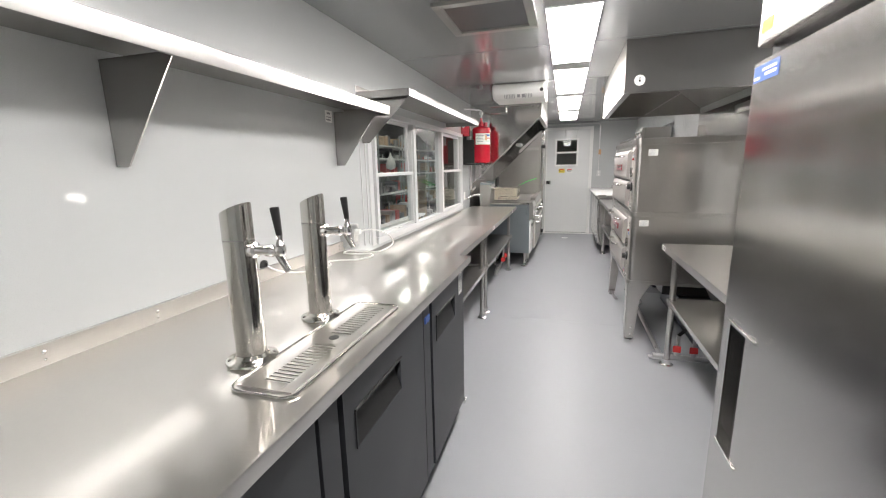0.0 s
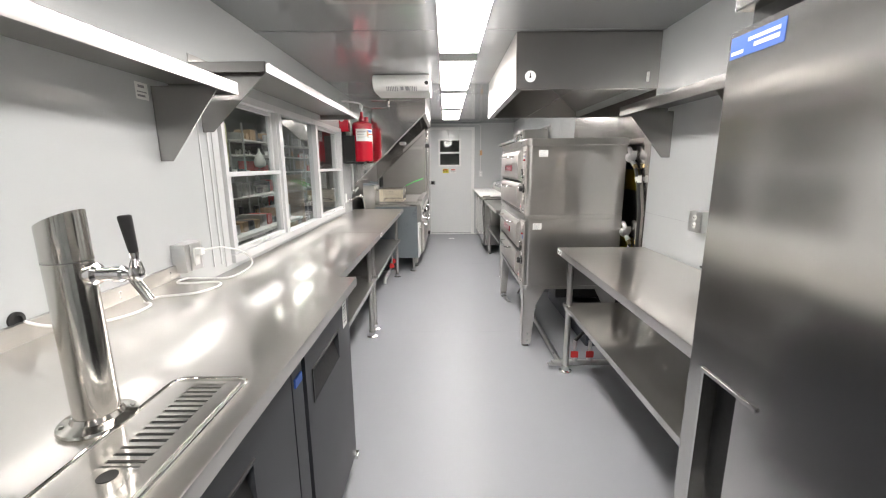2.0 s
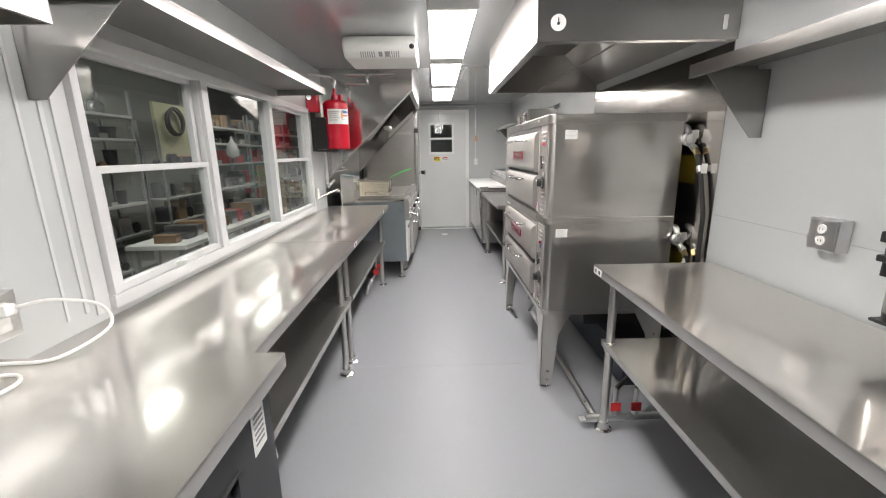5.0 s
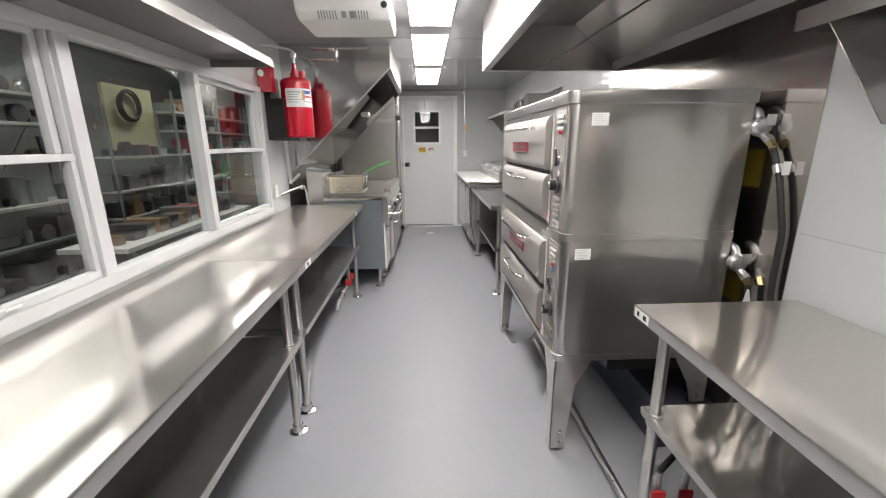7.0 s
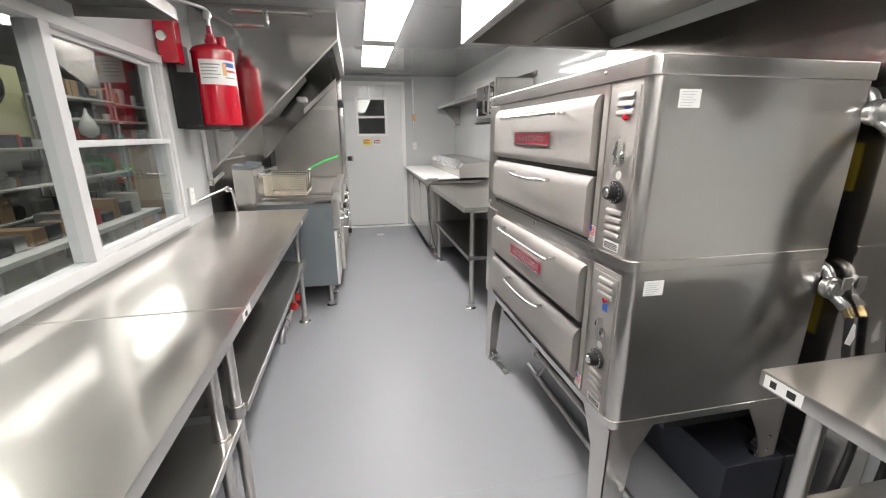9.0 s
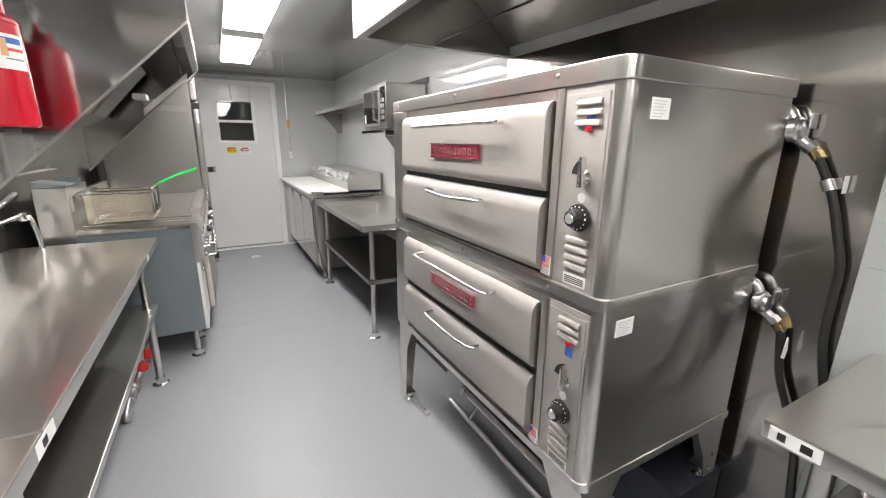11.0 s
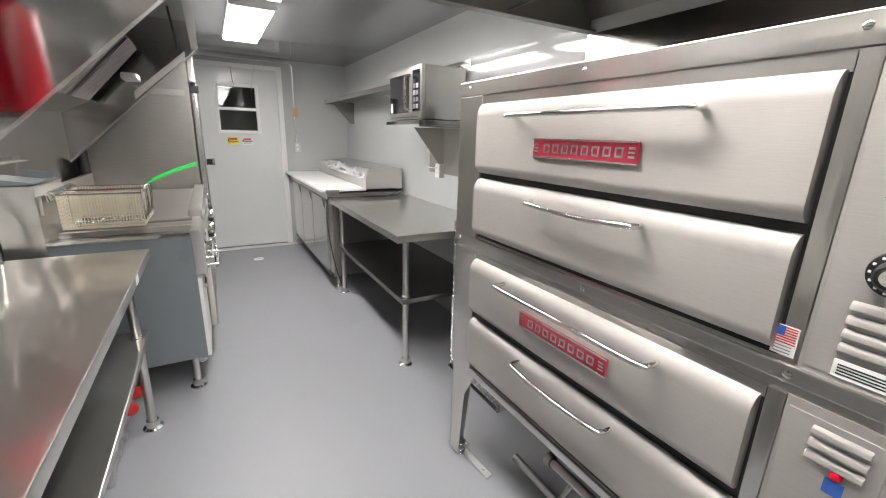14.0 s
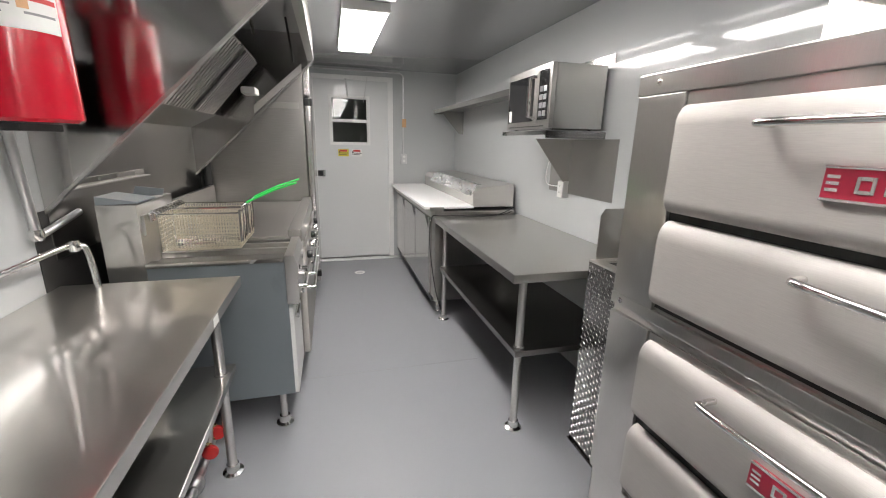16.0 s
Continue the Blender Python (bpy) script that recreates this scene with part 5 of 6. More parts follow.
# ---- cooking line: sloped hood ----
def sloped_hood():
    y0, y1 = 6.09, 8.0
    low, front, fz = 1.19, -0.09, 2.115
    t = thing("extractor_hood", (-0.6, 7.1, low), "stainless steel extractor hood with sloped open side above the fryer", "hood")
    side = [(XL + 0.002, low), (front, fz), (front, ZC - 0.002), (XL + 0.002, ZC - 0.002)]
    part("end_panel", prism(side, "y", y0, y0 + 0.006), STEEL_HOOD, t, "brushed steel end panel")
    part("end_panel", prism(side, "y", y1 - 0.006, y1), STEEL_HOOD, t, "brushed steel end panel")
    bm = prism([(XL + 0.002, low - 0.006), (front, fz - 0.006), (front, fz + 0.01), (XL + 0.002, low + 0.012)], "y", y0 - 0.004, y0 + 0.014)
    part("edge_strip", bm, STEEL, t)
    bm = prism([(XL + 0.002, low - 0.006), (front, fz - 0.006), (front, fz + 0.01), (XL + 0.002, low + 0.012)], "y", y1 - 0.014, y1 + 0.004)
    part("edge_strip", bm, STEEL, t)
    part("front_fascia", box(front - 0.012, front, y0 + 0.006, y1 - 0.006, fz, ZC - 0.002), STEEL, t)
    part("front_gutter", box(front - 0.05, front - 0.012, y0 + 0.01, y1 - 0.01, fz - 0.002, fz + 0.012), STEEL, t)
    part("back_panel", box(XL + 0.002, XL + 0.006, y0 + 0.006, y1 - 0.006, 1.0, ZC - 0.002), STEEL_DARK, t, "steel back wall of the hood")
    part("flange", prism([(-0.576, 1.685), (-0.19, 2.03), (-0.19, 2.085), (-0.576, 1.745)], "y", y1 - 0.02, y1 - 0.0065), STEEL_TOP, t, "bright folded flange")
    part("ledge", prism([(XL + 0.006, 1.56), (XL + 0.20, 1.66), (XL + 0.20, 1.675), (XL + 0.006, 1.60)], "y", y0 + 0.006, y1 - 0.006), STEEL_DARK, t)
    # baffle filters
    for k in range(3):
        a = y0 + 0.08 + k * 0.56
        f = part("baffle_filter", prism([(-0.86, 1.655), (-0.50, 2.06), (-0.52, 2.075), (-0.88, 1.67)], "y", a, a + 0.50), STEEL_DARK, t, "steel grease filter")
        for j in range(9):
            yy = a + 0.035 + j * 0.05
            part("baffle", prism([(-0.838, 1.66), (-0.50, 2.04), (-0.488, 2.03), (-0.826, 1.65)], "y", yy, yy + 0.028), STEEL, f)
    part("hood_lamp", box(-0.60, -0.50, 7.62, 7.80, 1.80, 1.85, 0.01), GALV, t, "small grey lamp fitting, switched off")
    part("nozzle", rod((-0.42, 6.9, 2.3), (-0.38, 6.92, 2.05), 0.01), CHROME, t, "suppression nozzle")
    part("nozzle", rod((-0.25, 7.5, 2.3), (-0.22, 7.55, 2.02), 0.008), BLACK, t)


sloped_hood()


# ---- fryer and range ----
def deep_fryer():
    y0, y1 = 6.20, 6.62
    X = -0.205
    t = thing("deep_fryer", (-0.55, 6.41, 0), "stainless steel deep fryer with blue-grey sides on short legs", "fryer")
    part("side_panel", box(-0.80, X - 0.02, y0, y0 + 0.006, 0.205, 0.925), FRYER_SIDE, t, "blue-grey painted side panel")
    part("side_panel", box(-0.80, X - 0.02, y1 - 0.006, y1, 0.205, 0.925), FRYER_SIDE, t, "blue-grey painted side panel")
    part("cabinet", box(-0.80, X - 0.025, y0 + 0.006, y1 - 0.006, 0.21, 0.80), STEEL_DARK, t)
    door = part("door", box(X - 0.025, X, y0 + 0.004, y1 - 0.004, 0.205, 0.68, 0.004), WHITE_PAINT, t, "pale enamel door")
    part("door_handle", box(X, X + 0.02, y0 + 0.06, y0 + 0.20, 0.60, 0.63, 0.005), CHROME, door)
    fascia = part("control_panel", prism([(X - 0.025, 0.70), (X + 0.03, 0.70), (X + 0.034, 0.90), (X + 0.018, 0.948), (X - 0.025, 0.948)], "y", y0 - 0.004, y1 - 0.004, bev=0.003), STEEL_V, t, "brushed steel front panel")
    for yy in (y0 + 0.10, y0 + 0.30):
        part("switch", rod((X + 0.03, yy, 0.86), (X + 0.038, yy, 0.86), 0.012, bev=0.002), BLACK, fascia, "black thermostat switch")
    part("front_rail", tube([(X + 0.032, y0 + 0.05, 0.775), (X + 0.06, y0 + 0.05, 0.775), (X + 0.06, y1 - 0.05, 0.775), (X + 0.032, y1 - 0.05, 0.775)], 0.009, 10, soft=False), CHROME, fascia, "chrome rail")
    kn = rod((X - 0.01, y0 + 0.2, 0.82), (X + 0.065, y0 + 0.2, 0.82), 0.015)
    part("drain_valve", kn, CHROME, t)
    part("knob", rod((X, y0 + 0.3, 0.66), (X + 0.035, y0 + 0.3, 0.66), 0.014, bev=0.004), CHROME, t)
    # open top with a drain tray and ribs
    z0, z1 = 0.925, 0.938
    part("rim", box(-0.80, X - 0.026, y1 - 0.03, y1, z0, z1, 0.003), STEEL_DARK, t)
    bm = box(-0.80, X - 0.026, y0 - 0.008, y0 + 0.05, z0, z1, 0.003)
    part("rim", bm, STEEL_DARK, t)
    part("rim_edge", box(-0.80, X - 0.027, y0 - 0.012, y0 - 0.0085, z0 - 0.006, z1 + 0.001, 0.001), CHROME, t, "bright folded edge")
    part("top_tray", box(-0.80, X - 0.026, y0 + 0.05, y1 - 0.03, 0.895, 0.915), STEEL_DARK, t, "dull steel drain tray")
    for yy in (y0 + 0.175, y0 + 0.285):
        part("rib", box(-0.80, X - 0.026, yy, yy + 0.028, 0.915, 0.944, 0.003), STEEL_TOP, t, "bright steel rib")
    fl = bmesh.new()
    box(-0.95, -0.80, y0 + 0.0, y1, 0.70, 1.20, 0.004, bm=fl)
    flue = part("flue", fl, STEEL, t, "bright steel flue riser")
    part("flue_flap", prism([(-0.95, 1.20), (-0.80, 1.205), (-0.80, 1.212), (-0.95, 1.235)], "y", y0 + 0.01, y0 + 0.2), FRYER_SIDE, flue, "pale blue protective film")
    part("flue_flap", prism([(-0.93, 1.201), (-0.80, 1.206), (-0.79, 1.236), (-0.91, 1.250)], "y", y0 + 0.30, y0 + 0.304), FRYER_SIDE, flue, "pale blue protective film")
    part("hanger", box(-0.80, -0.785, y0 + 0.02, y1 - 0.02, 1.06, 1.15, 0.002), STEEL, t)
    for yy in (y0 + 0.06, y1 - 0.06):
        for xx in (X - 0.09, -0.74):
            leg = part("leg", rod((xx, yy, 0.02), (xx, yy, 0.21), 0.018), STEEL_V, t)
            bm = bmesh.new()
            foot(bm, xx, yy)
            part("foot", bm, CHROME, leg)


def fry_basket(y0, y1, z, x0, x1):
    t = thing("fry_basket", ((x0 + x1) / 2, (y0 + y1) / 2, z), "wire fry basket with bright green handle resting over the fryer", "fry basket", "pair of fry baskets")
    h = 0.165
    bm = bmesh.new()
    r = 0.0016

    def seg(p, q, rr=r):
        rod(p, q, rr, n=5, bm=bm)

    n = 26
    for k in range(n + 1):
        x = x0 + (x1 - x0) * k / n
        seg((x, y0, z), (x, y0, z + h))
        seg((x, y1, z), (x, y1, z + h))
        seg((x, y0, z), (x, y1, z))
    m = 12
    for k in range(m + 1):
        y = y0 + (y1 - y0) * k / m
        seg((x0, y, z), (x0, y, z + h))
        seg((x1, y, z), (x1, y, z + h))
        seg((x0, y, z), (x1, y, z))
    for j in range(10):
        zz = z + h * j / 9
        seg((x0, y0, zz), (x1, y0, zz))
        seg((x0, y1, zz), (x1, y1, zz))
        seg((x0, y0, zz), (x0, y1, zz))
        seg((x1, y0, zz), (x1, y1, zz))
    part("wire_mesh", bm, BASKET, t)
    bm = tube([(x0, y0, z + h), (x1, y0, z + h), (x1, y1, z + h), (x0, y1, z + h), (x0, y0, z + h)], 0.004, 8, soft=False)
    part("rim_wire", bm, CHROME, t)
    yc = (y0 + y1) / 2
    bm = tube([(x1, yc - 0.03, z + 0.02), (x1 + 0.012, yc - 0.03, z + h * 0.6), (x1 + 0.012, yc - 0.03, z + h + 0.03)], 0.004, 8)
    tube([(x1, yc + 0.03, z + 0.02), (x1 + 0.012, yc + 0.03, z + h * 0.6), (x1 + 0.012, yc + 0.03, z + h + 0.03), (x1 + 0.012, yc - 0.03, z + h + 0.03)], 0.004, 8, bm=bm, soft=False)
    for s in (-1, 1):
        tube([(x1 + 0.012, yc + s * 0.03, z + h + 0.03), (x1 + 0.034, yc + s * 0.028, z + h + 0.042)], 0.004, 8, bm=bm, soft=False)
    part("handle_wire", bm, CHROME, t)
    part("grip", tube([(x1 + 0.03, yc - 0.028, z + h + 0.04), (x1 + 0.15, yc - 0.016, z + h + 0.095), (x1 + 0.25, yc - 0.009, z + h + 0.128), (x1 + 0.258, yc, z + h + 0.131), (x1 + 0.25, yc + 0.009, z + h + 0.128), (x1 + 0.15, yc + 0.016, z + h + 0.095), (x1 + 0.03, yc + 0.028, z + h + 0.04)], 0.0042, 10, soft=False), GREEN, t, "bright green coated wire grip")
    for yy in (y0 + 0.012, y1 - 0.012):
        part("front_loop", tube([(x1 + 0.004, yy - 0.010, z + 0.03), (x1 + 0.006, yy - 0.010, z + h + 0.012), (x1 + 0.006, yy + 0.010, z + h + 0.012), (x1 + 0.004, yy + 0.010, z + 0.03)], 0.0036, 8, soft=False), CHROME, t, "bright wire loop")
    for yy in [y0 + 0.012 + (y1 - y0 - 0.024) * k / 4 for k in range(5)]:
        part("hook", tube([(x0, yy, z + h), (x0 - 0.02, yy, z + h + 0.012), (x0 - 0.035, yy, z + h), (x0 - 0.03, yy, z + h - 0.03)], 0.008, 8), CHROME, t)


def wrapped_rack(y0, y1):
    bm = box(-0.70, -0.42, y0, y1, 0.985, 1.025, 0.018, 3)
    for v in bm.verts:
        v.co += Vector((0, 0, 0.012 * noise.noise(v.co * 30)))
    single("wrapped_accessory", bm, CLEAR_FILM, "clear plastic bag lying in the fry basket", "bag")


def kitchen_range():
    y0, y1 = 6.63, 8.06
    X = -0.175
    t = thing("cooking_range", (-0.55, 7.1, 0), "stainless steel griddle range with front knobs beside the fryer", "range")
    part("cabinet", box(-0.95, X - 0.03, y0, y1, 0.16, 0.88, 0.004), STEEL_DARK, t)
    part("griddle_top", box(-0.95, X - 0.07, y0, y1, 0.88, 0.95, 0.004), STEEL_TOP, t)
    part("backsplash", box(-0.98, -0.95, y0, y1, 0.88, 1.10, 0.004), STEEL, t)
    part("grease_trough", box(X - 0.075, X + 0.0, y0, y1, 0.86, 0.985, 0.006), STEEL, t)
    part("control_panel", box(X - 0.03, X + 0.015, y0 + 0.002, y1 - 0.002, 0.74, 0.86, 0.004), STEEL_OVEN, t)
    for k in range(5):
        yy = y0 + 0.14 + 0.28 * k
        part("knob", lathe([(0.022, 0), (0.026, 0.01), (0.022, 0.032)], (X + 0.015, yy, 0.80), 18, "x"), CHROME if k % 2 else BLACK, t)
    part("rail", tube([(X, y0 + 0.05, 0.70), (X + 0.05, y0 + 0.05, 0.70), (X + 0.05, y1 - 0.05, 0.70), (X, y1 - 0.05, 0.70)], 0.010, 10, soft=False), CHROME, t, "chrome front rail")
    for a, b in ((y0 + 0.01, (y0 + y1) / 2 - 0.01), ((y0 + y1) / 2 + 0.01, y1 - 0.01)):
        d = part("oven_door", box(X - 0.03, X + 0.01, a, b, 0.20, 0.66, 0.006), STEEL_OVEN, t)
        part("door_handle", tube([(X + 0.01, a + 0.08, 0.60), (X + 0.05, a + 0.08, 0.60), (X + 0.05, b - 0.08, 0.60), (X + 0.01, b - 0.08, 0.60)], 0.009, 10, soft=False), CHROME, d)
    for yy in (y0 + 0.08, y1 - 0.08):
        for xx in (X - 0.1, -0.88):
            leg = part("leg", rod((xx, yy, 0.01), (xx, yy, 0.165), 0.018), STEEL_V, t)


deep_fryer()
fry_basket(6.24, 6.40, 0.985, -0.74, -0.42)
fry_basket(6.43, 6.60, 0.985, -0.74, -0.42)
wrapped_rack(6.27, 6.38)
kitchen_range()
# sheet blackened to paint the hood's shade behind the fryer
single("wall_trim_fryer", box(XL + 0.0005, XL + 0.003, 6.0, 8.1, 0.0, 1.2), SHADE_SHEET, "sheet covering the wall behind the fryer, coloured near black for shade", "wall panel", "structure")


t = thing("wall_angle", (XL, 6.6, 1.27), "thin bright steel angle screwed along the wall behind the fryer", "bracket")
part("strip", box(XL + 0.006, XL + 0.040, 6.20, 7.0, 1.262, 1.268, 0.001), STEEL_TOP, t)
part("upright", box(XL + 0.0065, XL + 0.0095, 6.20, 7.0, 1.268, 1.30, 0.001), STEEL_HOOD, t)
for y in (6.3, 6.5, 6.68, 6.88):
    bm = bmesh.new()
    screw(bm, (XL + 0.0095, y, 1.285), "x", 0.007)
    part("screw", bm, CHROME, t)


def tall_fridge():
    y0, y1, X = 8.1, 8.85, -0.135
    t = thing("upright_fridge", (-0.55, 8.47, 0), "tall stainless steel upright cabinet standing beside the rear door", "fridge")
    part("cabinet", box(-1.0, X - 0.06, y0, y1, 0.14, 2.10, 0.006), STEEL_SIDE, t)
    door = part("door", box(X - 0.055, X, y0 + 0.004, y1 - 0.004, 0.17, 1.84, 0.008), STEEL_FRIDGE, t)
    part("header", box(X - 0.055, X - 0.004, y0, y1, 1.86, 2.10, 0.004), STEEL_FRIDGE, t)
    for z in (1.80, 0.25):
        part("hinge", box(X - 0.06, X + 0.012, y0 - 0.012, y0 + 0.03, z - 0.03, z + 0.03, 0.005), BLACK, door, "dark hinge")
    part("side_rail", box(-0.94, X - 0.10, y0 - 0.008, y0 - 0.0005, 1.74, 1.79, 0.002), STEEL_TOP, t, "bright steel side rail")
    for xx in (X - 0.12, -0.92):
        for yy in (y0 + 0.07, y1 - 0.07):
            part("foot", lathe([(0.022, 0), (0.026, 0.01), (0.018, 0.03), (0.018, 0.142)], (xx, yy, 0), 16), CHROME, t)


tall_fridge()
single("stove_pipe", rod((-0.99, 8.05, 0.95), (-0.99, 8.05, 2.3), 0.035), BLACK, "black vertical pipe between the hood and the cabinet", "pipe")


# ---- far end: door, drain, conduit ----
def rear_door():
    t = thing("door_1", (0.28, YF, 0), "white metal rear door with a small sliding window, closed", "door", kind="structure")
    wx0, wx1, wz0, wz1 = 0.035, 0.475, 1.455, 1.985
    y0, y1 = YF + 0.012, YF + 0.055
    bm = bmesh.new()
    for a, b, c, d in ((DX0 + 0.02, wx0, 0.02, DZ1 - 0.02), (wx1, DX1 - 0.02, 0.02, DZ1 - 0.02), (wx0, wx1, 0.02, wz0), (wx0, wx1, wz1, DZ1 - 0.02)):
        box(a, b, y0, y1, c, d, bm=bm)
    part("door_leaf", bm, DOOR_PAINT, t)
    bm = bmesh.new()
    for a, b in ((DX0 - 0.03, DX0 + 0.02), (DX1 - 0.02, DX1 + 0.04)):
        box(a, b, YF - 0.012, YF + 0.06, 0, DZ1 + 0.03, 0.003, bm=bm)
    box(DX0 + 0.02, DX1 - 0.02, YF - 0.012, YF + 0.06, DZ1 - 0.02, DZ1 + 0.03, 0.003, bm=bm)
    part("door_casing", bm, WHITE_PAINT, t)
    w = bmesh.new()
    for a, b, c, d in ((wx0 - 0.02, wx0 + 0.018, wz0 - 0.02, wz1 + 0.02), (wx1 - 0.018, wx1 + 0.02, wz0 - 0.02, wz1 + 0.02), (wx0 + 0.018, wx1 - 0.018, wz0 - 0.02, wz0 + 0.015), (wx0 + 0.018, wx1 - 0.018, wz1 - 0.015, wz1 + 0.02), (wx0 + 0.018, wx1 - 0.018, 1.70, 1.735)):
        box(a, b, y0 - 0.018, y1 + 0.004, c, d, 0.003, bm=w)
    fr = part("window_frame", w, WHITE_PAINT, t)
    for c, d in ((wz0 + 0.015, 1.70), (1.735, wz1 - 0.015)):
        g = part("pane", box(wx0 + 0.018, wx1 - 0.018, y0 + 0.015, y0 + 0.018, c, d), GLASS, fr)
        g.visible_shadow = False
    part("kick_plate", box(DX0 + 0.03, DX1 - 0.03, y0 - 0.006, y0 - 0.001, 0.03, 0.15), DOOR_PAINT, t)
    lock = part("latch", box(DX0 + 0.025, DX0 + 0.085, y0 - 0.02, y0 - 0.001, 1.06, 1.13, 0.004), BLACK, t, "black paddle latch")
    part("latch_plate", box(DX0 + 0.085, DX0 + 0.115, y0 - 0.01, y0 - 0.001, 1.055, 1.135, 0.002), CHROME, lock)
    for x0, col in ((0.105, YELLOW), (0.265, RED_INK)):
        s = part("warning_label", box(x0, x0 + 0.125, y0 - 0.002, y0 - 0.0005, 1.30, 1.385), PAPER if col is RED_INK else YELLOW, t, "small warning label with print")
        bm = bmesh.new()
        bars(bm, None, y0 - 0.002, [(x0 + 0.02, x0 + 0.105, 1.355, 1.378)], "y", -0.0006)
        part("print", bm, RED_INK, s)
        bm = bmesh.new()
        bars(bm, None, y0 - 0.002, [(x0 + 0.005, x0 + 0.12, 1.335, 1.343), (x0 + 0.01, x0 + 0.10, 1.318, 1.324)], "y", -0.0006)
        prism([(x0 + 0.004, 1.345), (x0 + 0.024, 1.345), (x0 + 0.014, 1.37)], "y", y0 - 0.0028, y0 - 0.002, bm=bm)
        part("print", bm, INK, s)
    part("stay", rod((0.215, y0 - 0.03, DZ1 - 0.01), (0.235, y0 - 0.015, 1.99), 0.007), GALV, t, "thin steel window stay")
    part("stay", rod((0.47, y0 - 0.03, DZ1 + 0.02), (0.42, y0 - 0.02, 1.93), 0.004), GALV, t)


rear_door()
# metal strip painted white to imitate the glare of the ceiling lamp
single("threshold_trim", box(DX0 - 0.02, XR - 0.6, YF - 0.10, YF - 0.015, 0.0005, 0.016, 0.005), WHITE_PAINT, "threshold strip on the floor, coloured white for lamp glare", "threshold", "structure")
t = thing("floor_drain", (0.28, 8.82, 0), "small round white floor drain", "drain")
part("ring", lathe([(0.058, 0.0005), (0.058, 0.004), (0.040, 0.006), (0.038, 0.001)], (0.28, 8.82, 0), 24), WHITE_PLASTIC, t)
part("grate", lathe([(0.037, 0.0005), (0.037, 0.0025)], (0.28, 8.82, 0), 24), GALV, t)

t = thing("wall_conduit", (0.9, YF, 1.8), "thin steel conduit with an orange tag running down the end wall", "conduit")
part("pipe", tube([(-0.15, YF - 0.02, 2.285), (0.86, YF - 0.02, 2.285), (0.90, YF - 0.02, 2.25), (0.90, YF - 0.02, 1.33)], 0.009, 10, soft=False), GALV, t)
part("tag", box(0.885, 0.935, YF - 0.034, YF - 0.032, 1.66, 1.76), ORANGE, t, "orange paper tag")
part("socket_box", box(0.87, 0.945, YF - 0.045, YF - 0.001, 1.22, 1.34, 0.004), GALV, t)
bm = bmesh.new()
for dz in (-0.025, 0.025):
    lathe([(0.016, 0), (0.016, 0.003)], (0.907, YF - 0.045, 1.28 + dz), 16, "-y", bm=bm)
part("socket", bm, WHITE_PLASTIC, t)


# ---- prep counter ----
def prep_counter():
    x0, x1, y0, y1 = 0.80, 1.55, 7.46, 9.38
    t = thing("prep_fridge", (1.15, 8.4, 0), "stainless steel refrigerated prep counter with white cutting board", "prep counter")
    part("body", box(x0 + 0.03, x1, y0, y1, 0.13, 0.93, 0.006), STEEL, t)
    for k in range(3):
        a = y0 + 0.10 + k * 0.60
        d = part("door", box(x0, x0 + 0.03, a, a + 0.585, 0.16, 0.86, 0.006), STEEL_FRIDGE, t)
        part("door_pull", prism([(a + 0.03, 0.855), (a + 0.15, 0.855), (a + 0.03, 0.77)], "x", x0 - 0.002, x0 + 0.001), BLACK, d, "dark triangular finger recess")
    part("front_rail", box(x0 - 0.005, x0 + 0.03, y0, y1, 0.88, 0.935, 0.005), STEEL_TOP, t)
    part("cutting_board", box(0.735, 1.165, y0 - 0.01, y1 + 0.02, 0.95, 0.972, 0.005), BOARD, t, "long white cutting board")
    part("board_bracket", box(0.78, 0.90, y0 - 0.03, y0 - 0.008, 0.935, 0.968, 0.004), STEEL, t)
    lid = part("lid", prism([(1.17, 0.955), (1.17, 1.08), (1.20, 1.12), (1.545, 1.15), (1.545, 0.955)], "y", y0 + 0.03, y1 - 0.01, bev=0.006), STEEL_TOP, t, "low steel lid over the ingredient wells")
    bm = bmesh.new()
    nu, nv = 40, 8
    v = [[bm.verts.new((1.155 + 0.10 * j / nv + 0.008 * noise.noise((i * 0.5, j * 0.7, 3)), y0 + 0.05 + 1.5 * i / nu, 1.05 + 0.095 * math.sin(min(1, j / nv * 1.3) * math.pi / 2) + 0.012 * noise.noise((i * 0.45, j * 0.5, 0)))) for j in range(nv + 1)] for i in range(nu + 1)]
    for i in range(nu):
        for j in range(nv):
            bm.faces.new((v[i][j], v[i + 1][j], v[i + 1][j + 1], v[i][j + 1]))
    part("plastic_wrap", bm, CLEAR_FILM, lid, "crumpled clear protective film")
    for xx in (x0 + 0.09, x1 - 0.08):
        for yy in (y0 + 0.09, y1 - 0.09):
            part("foot", lathe([(0.02, 0), (0.026, 0.008), (0.018, 0.02), (0.018, 0.132)], (xx, yy, 0), 16), CHROME, t)
    part("kick_grille", box(x0 + 0.01, x0 + 0.03, y0 + 0.02, y1 - 0.02, 0.13, 0.155), BLACK, t)


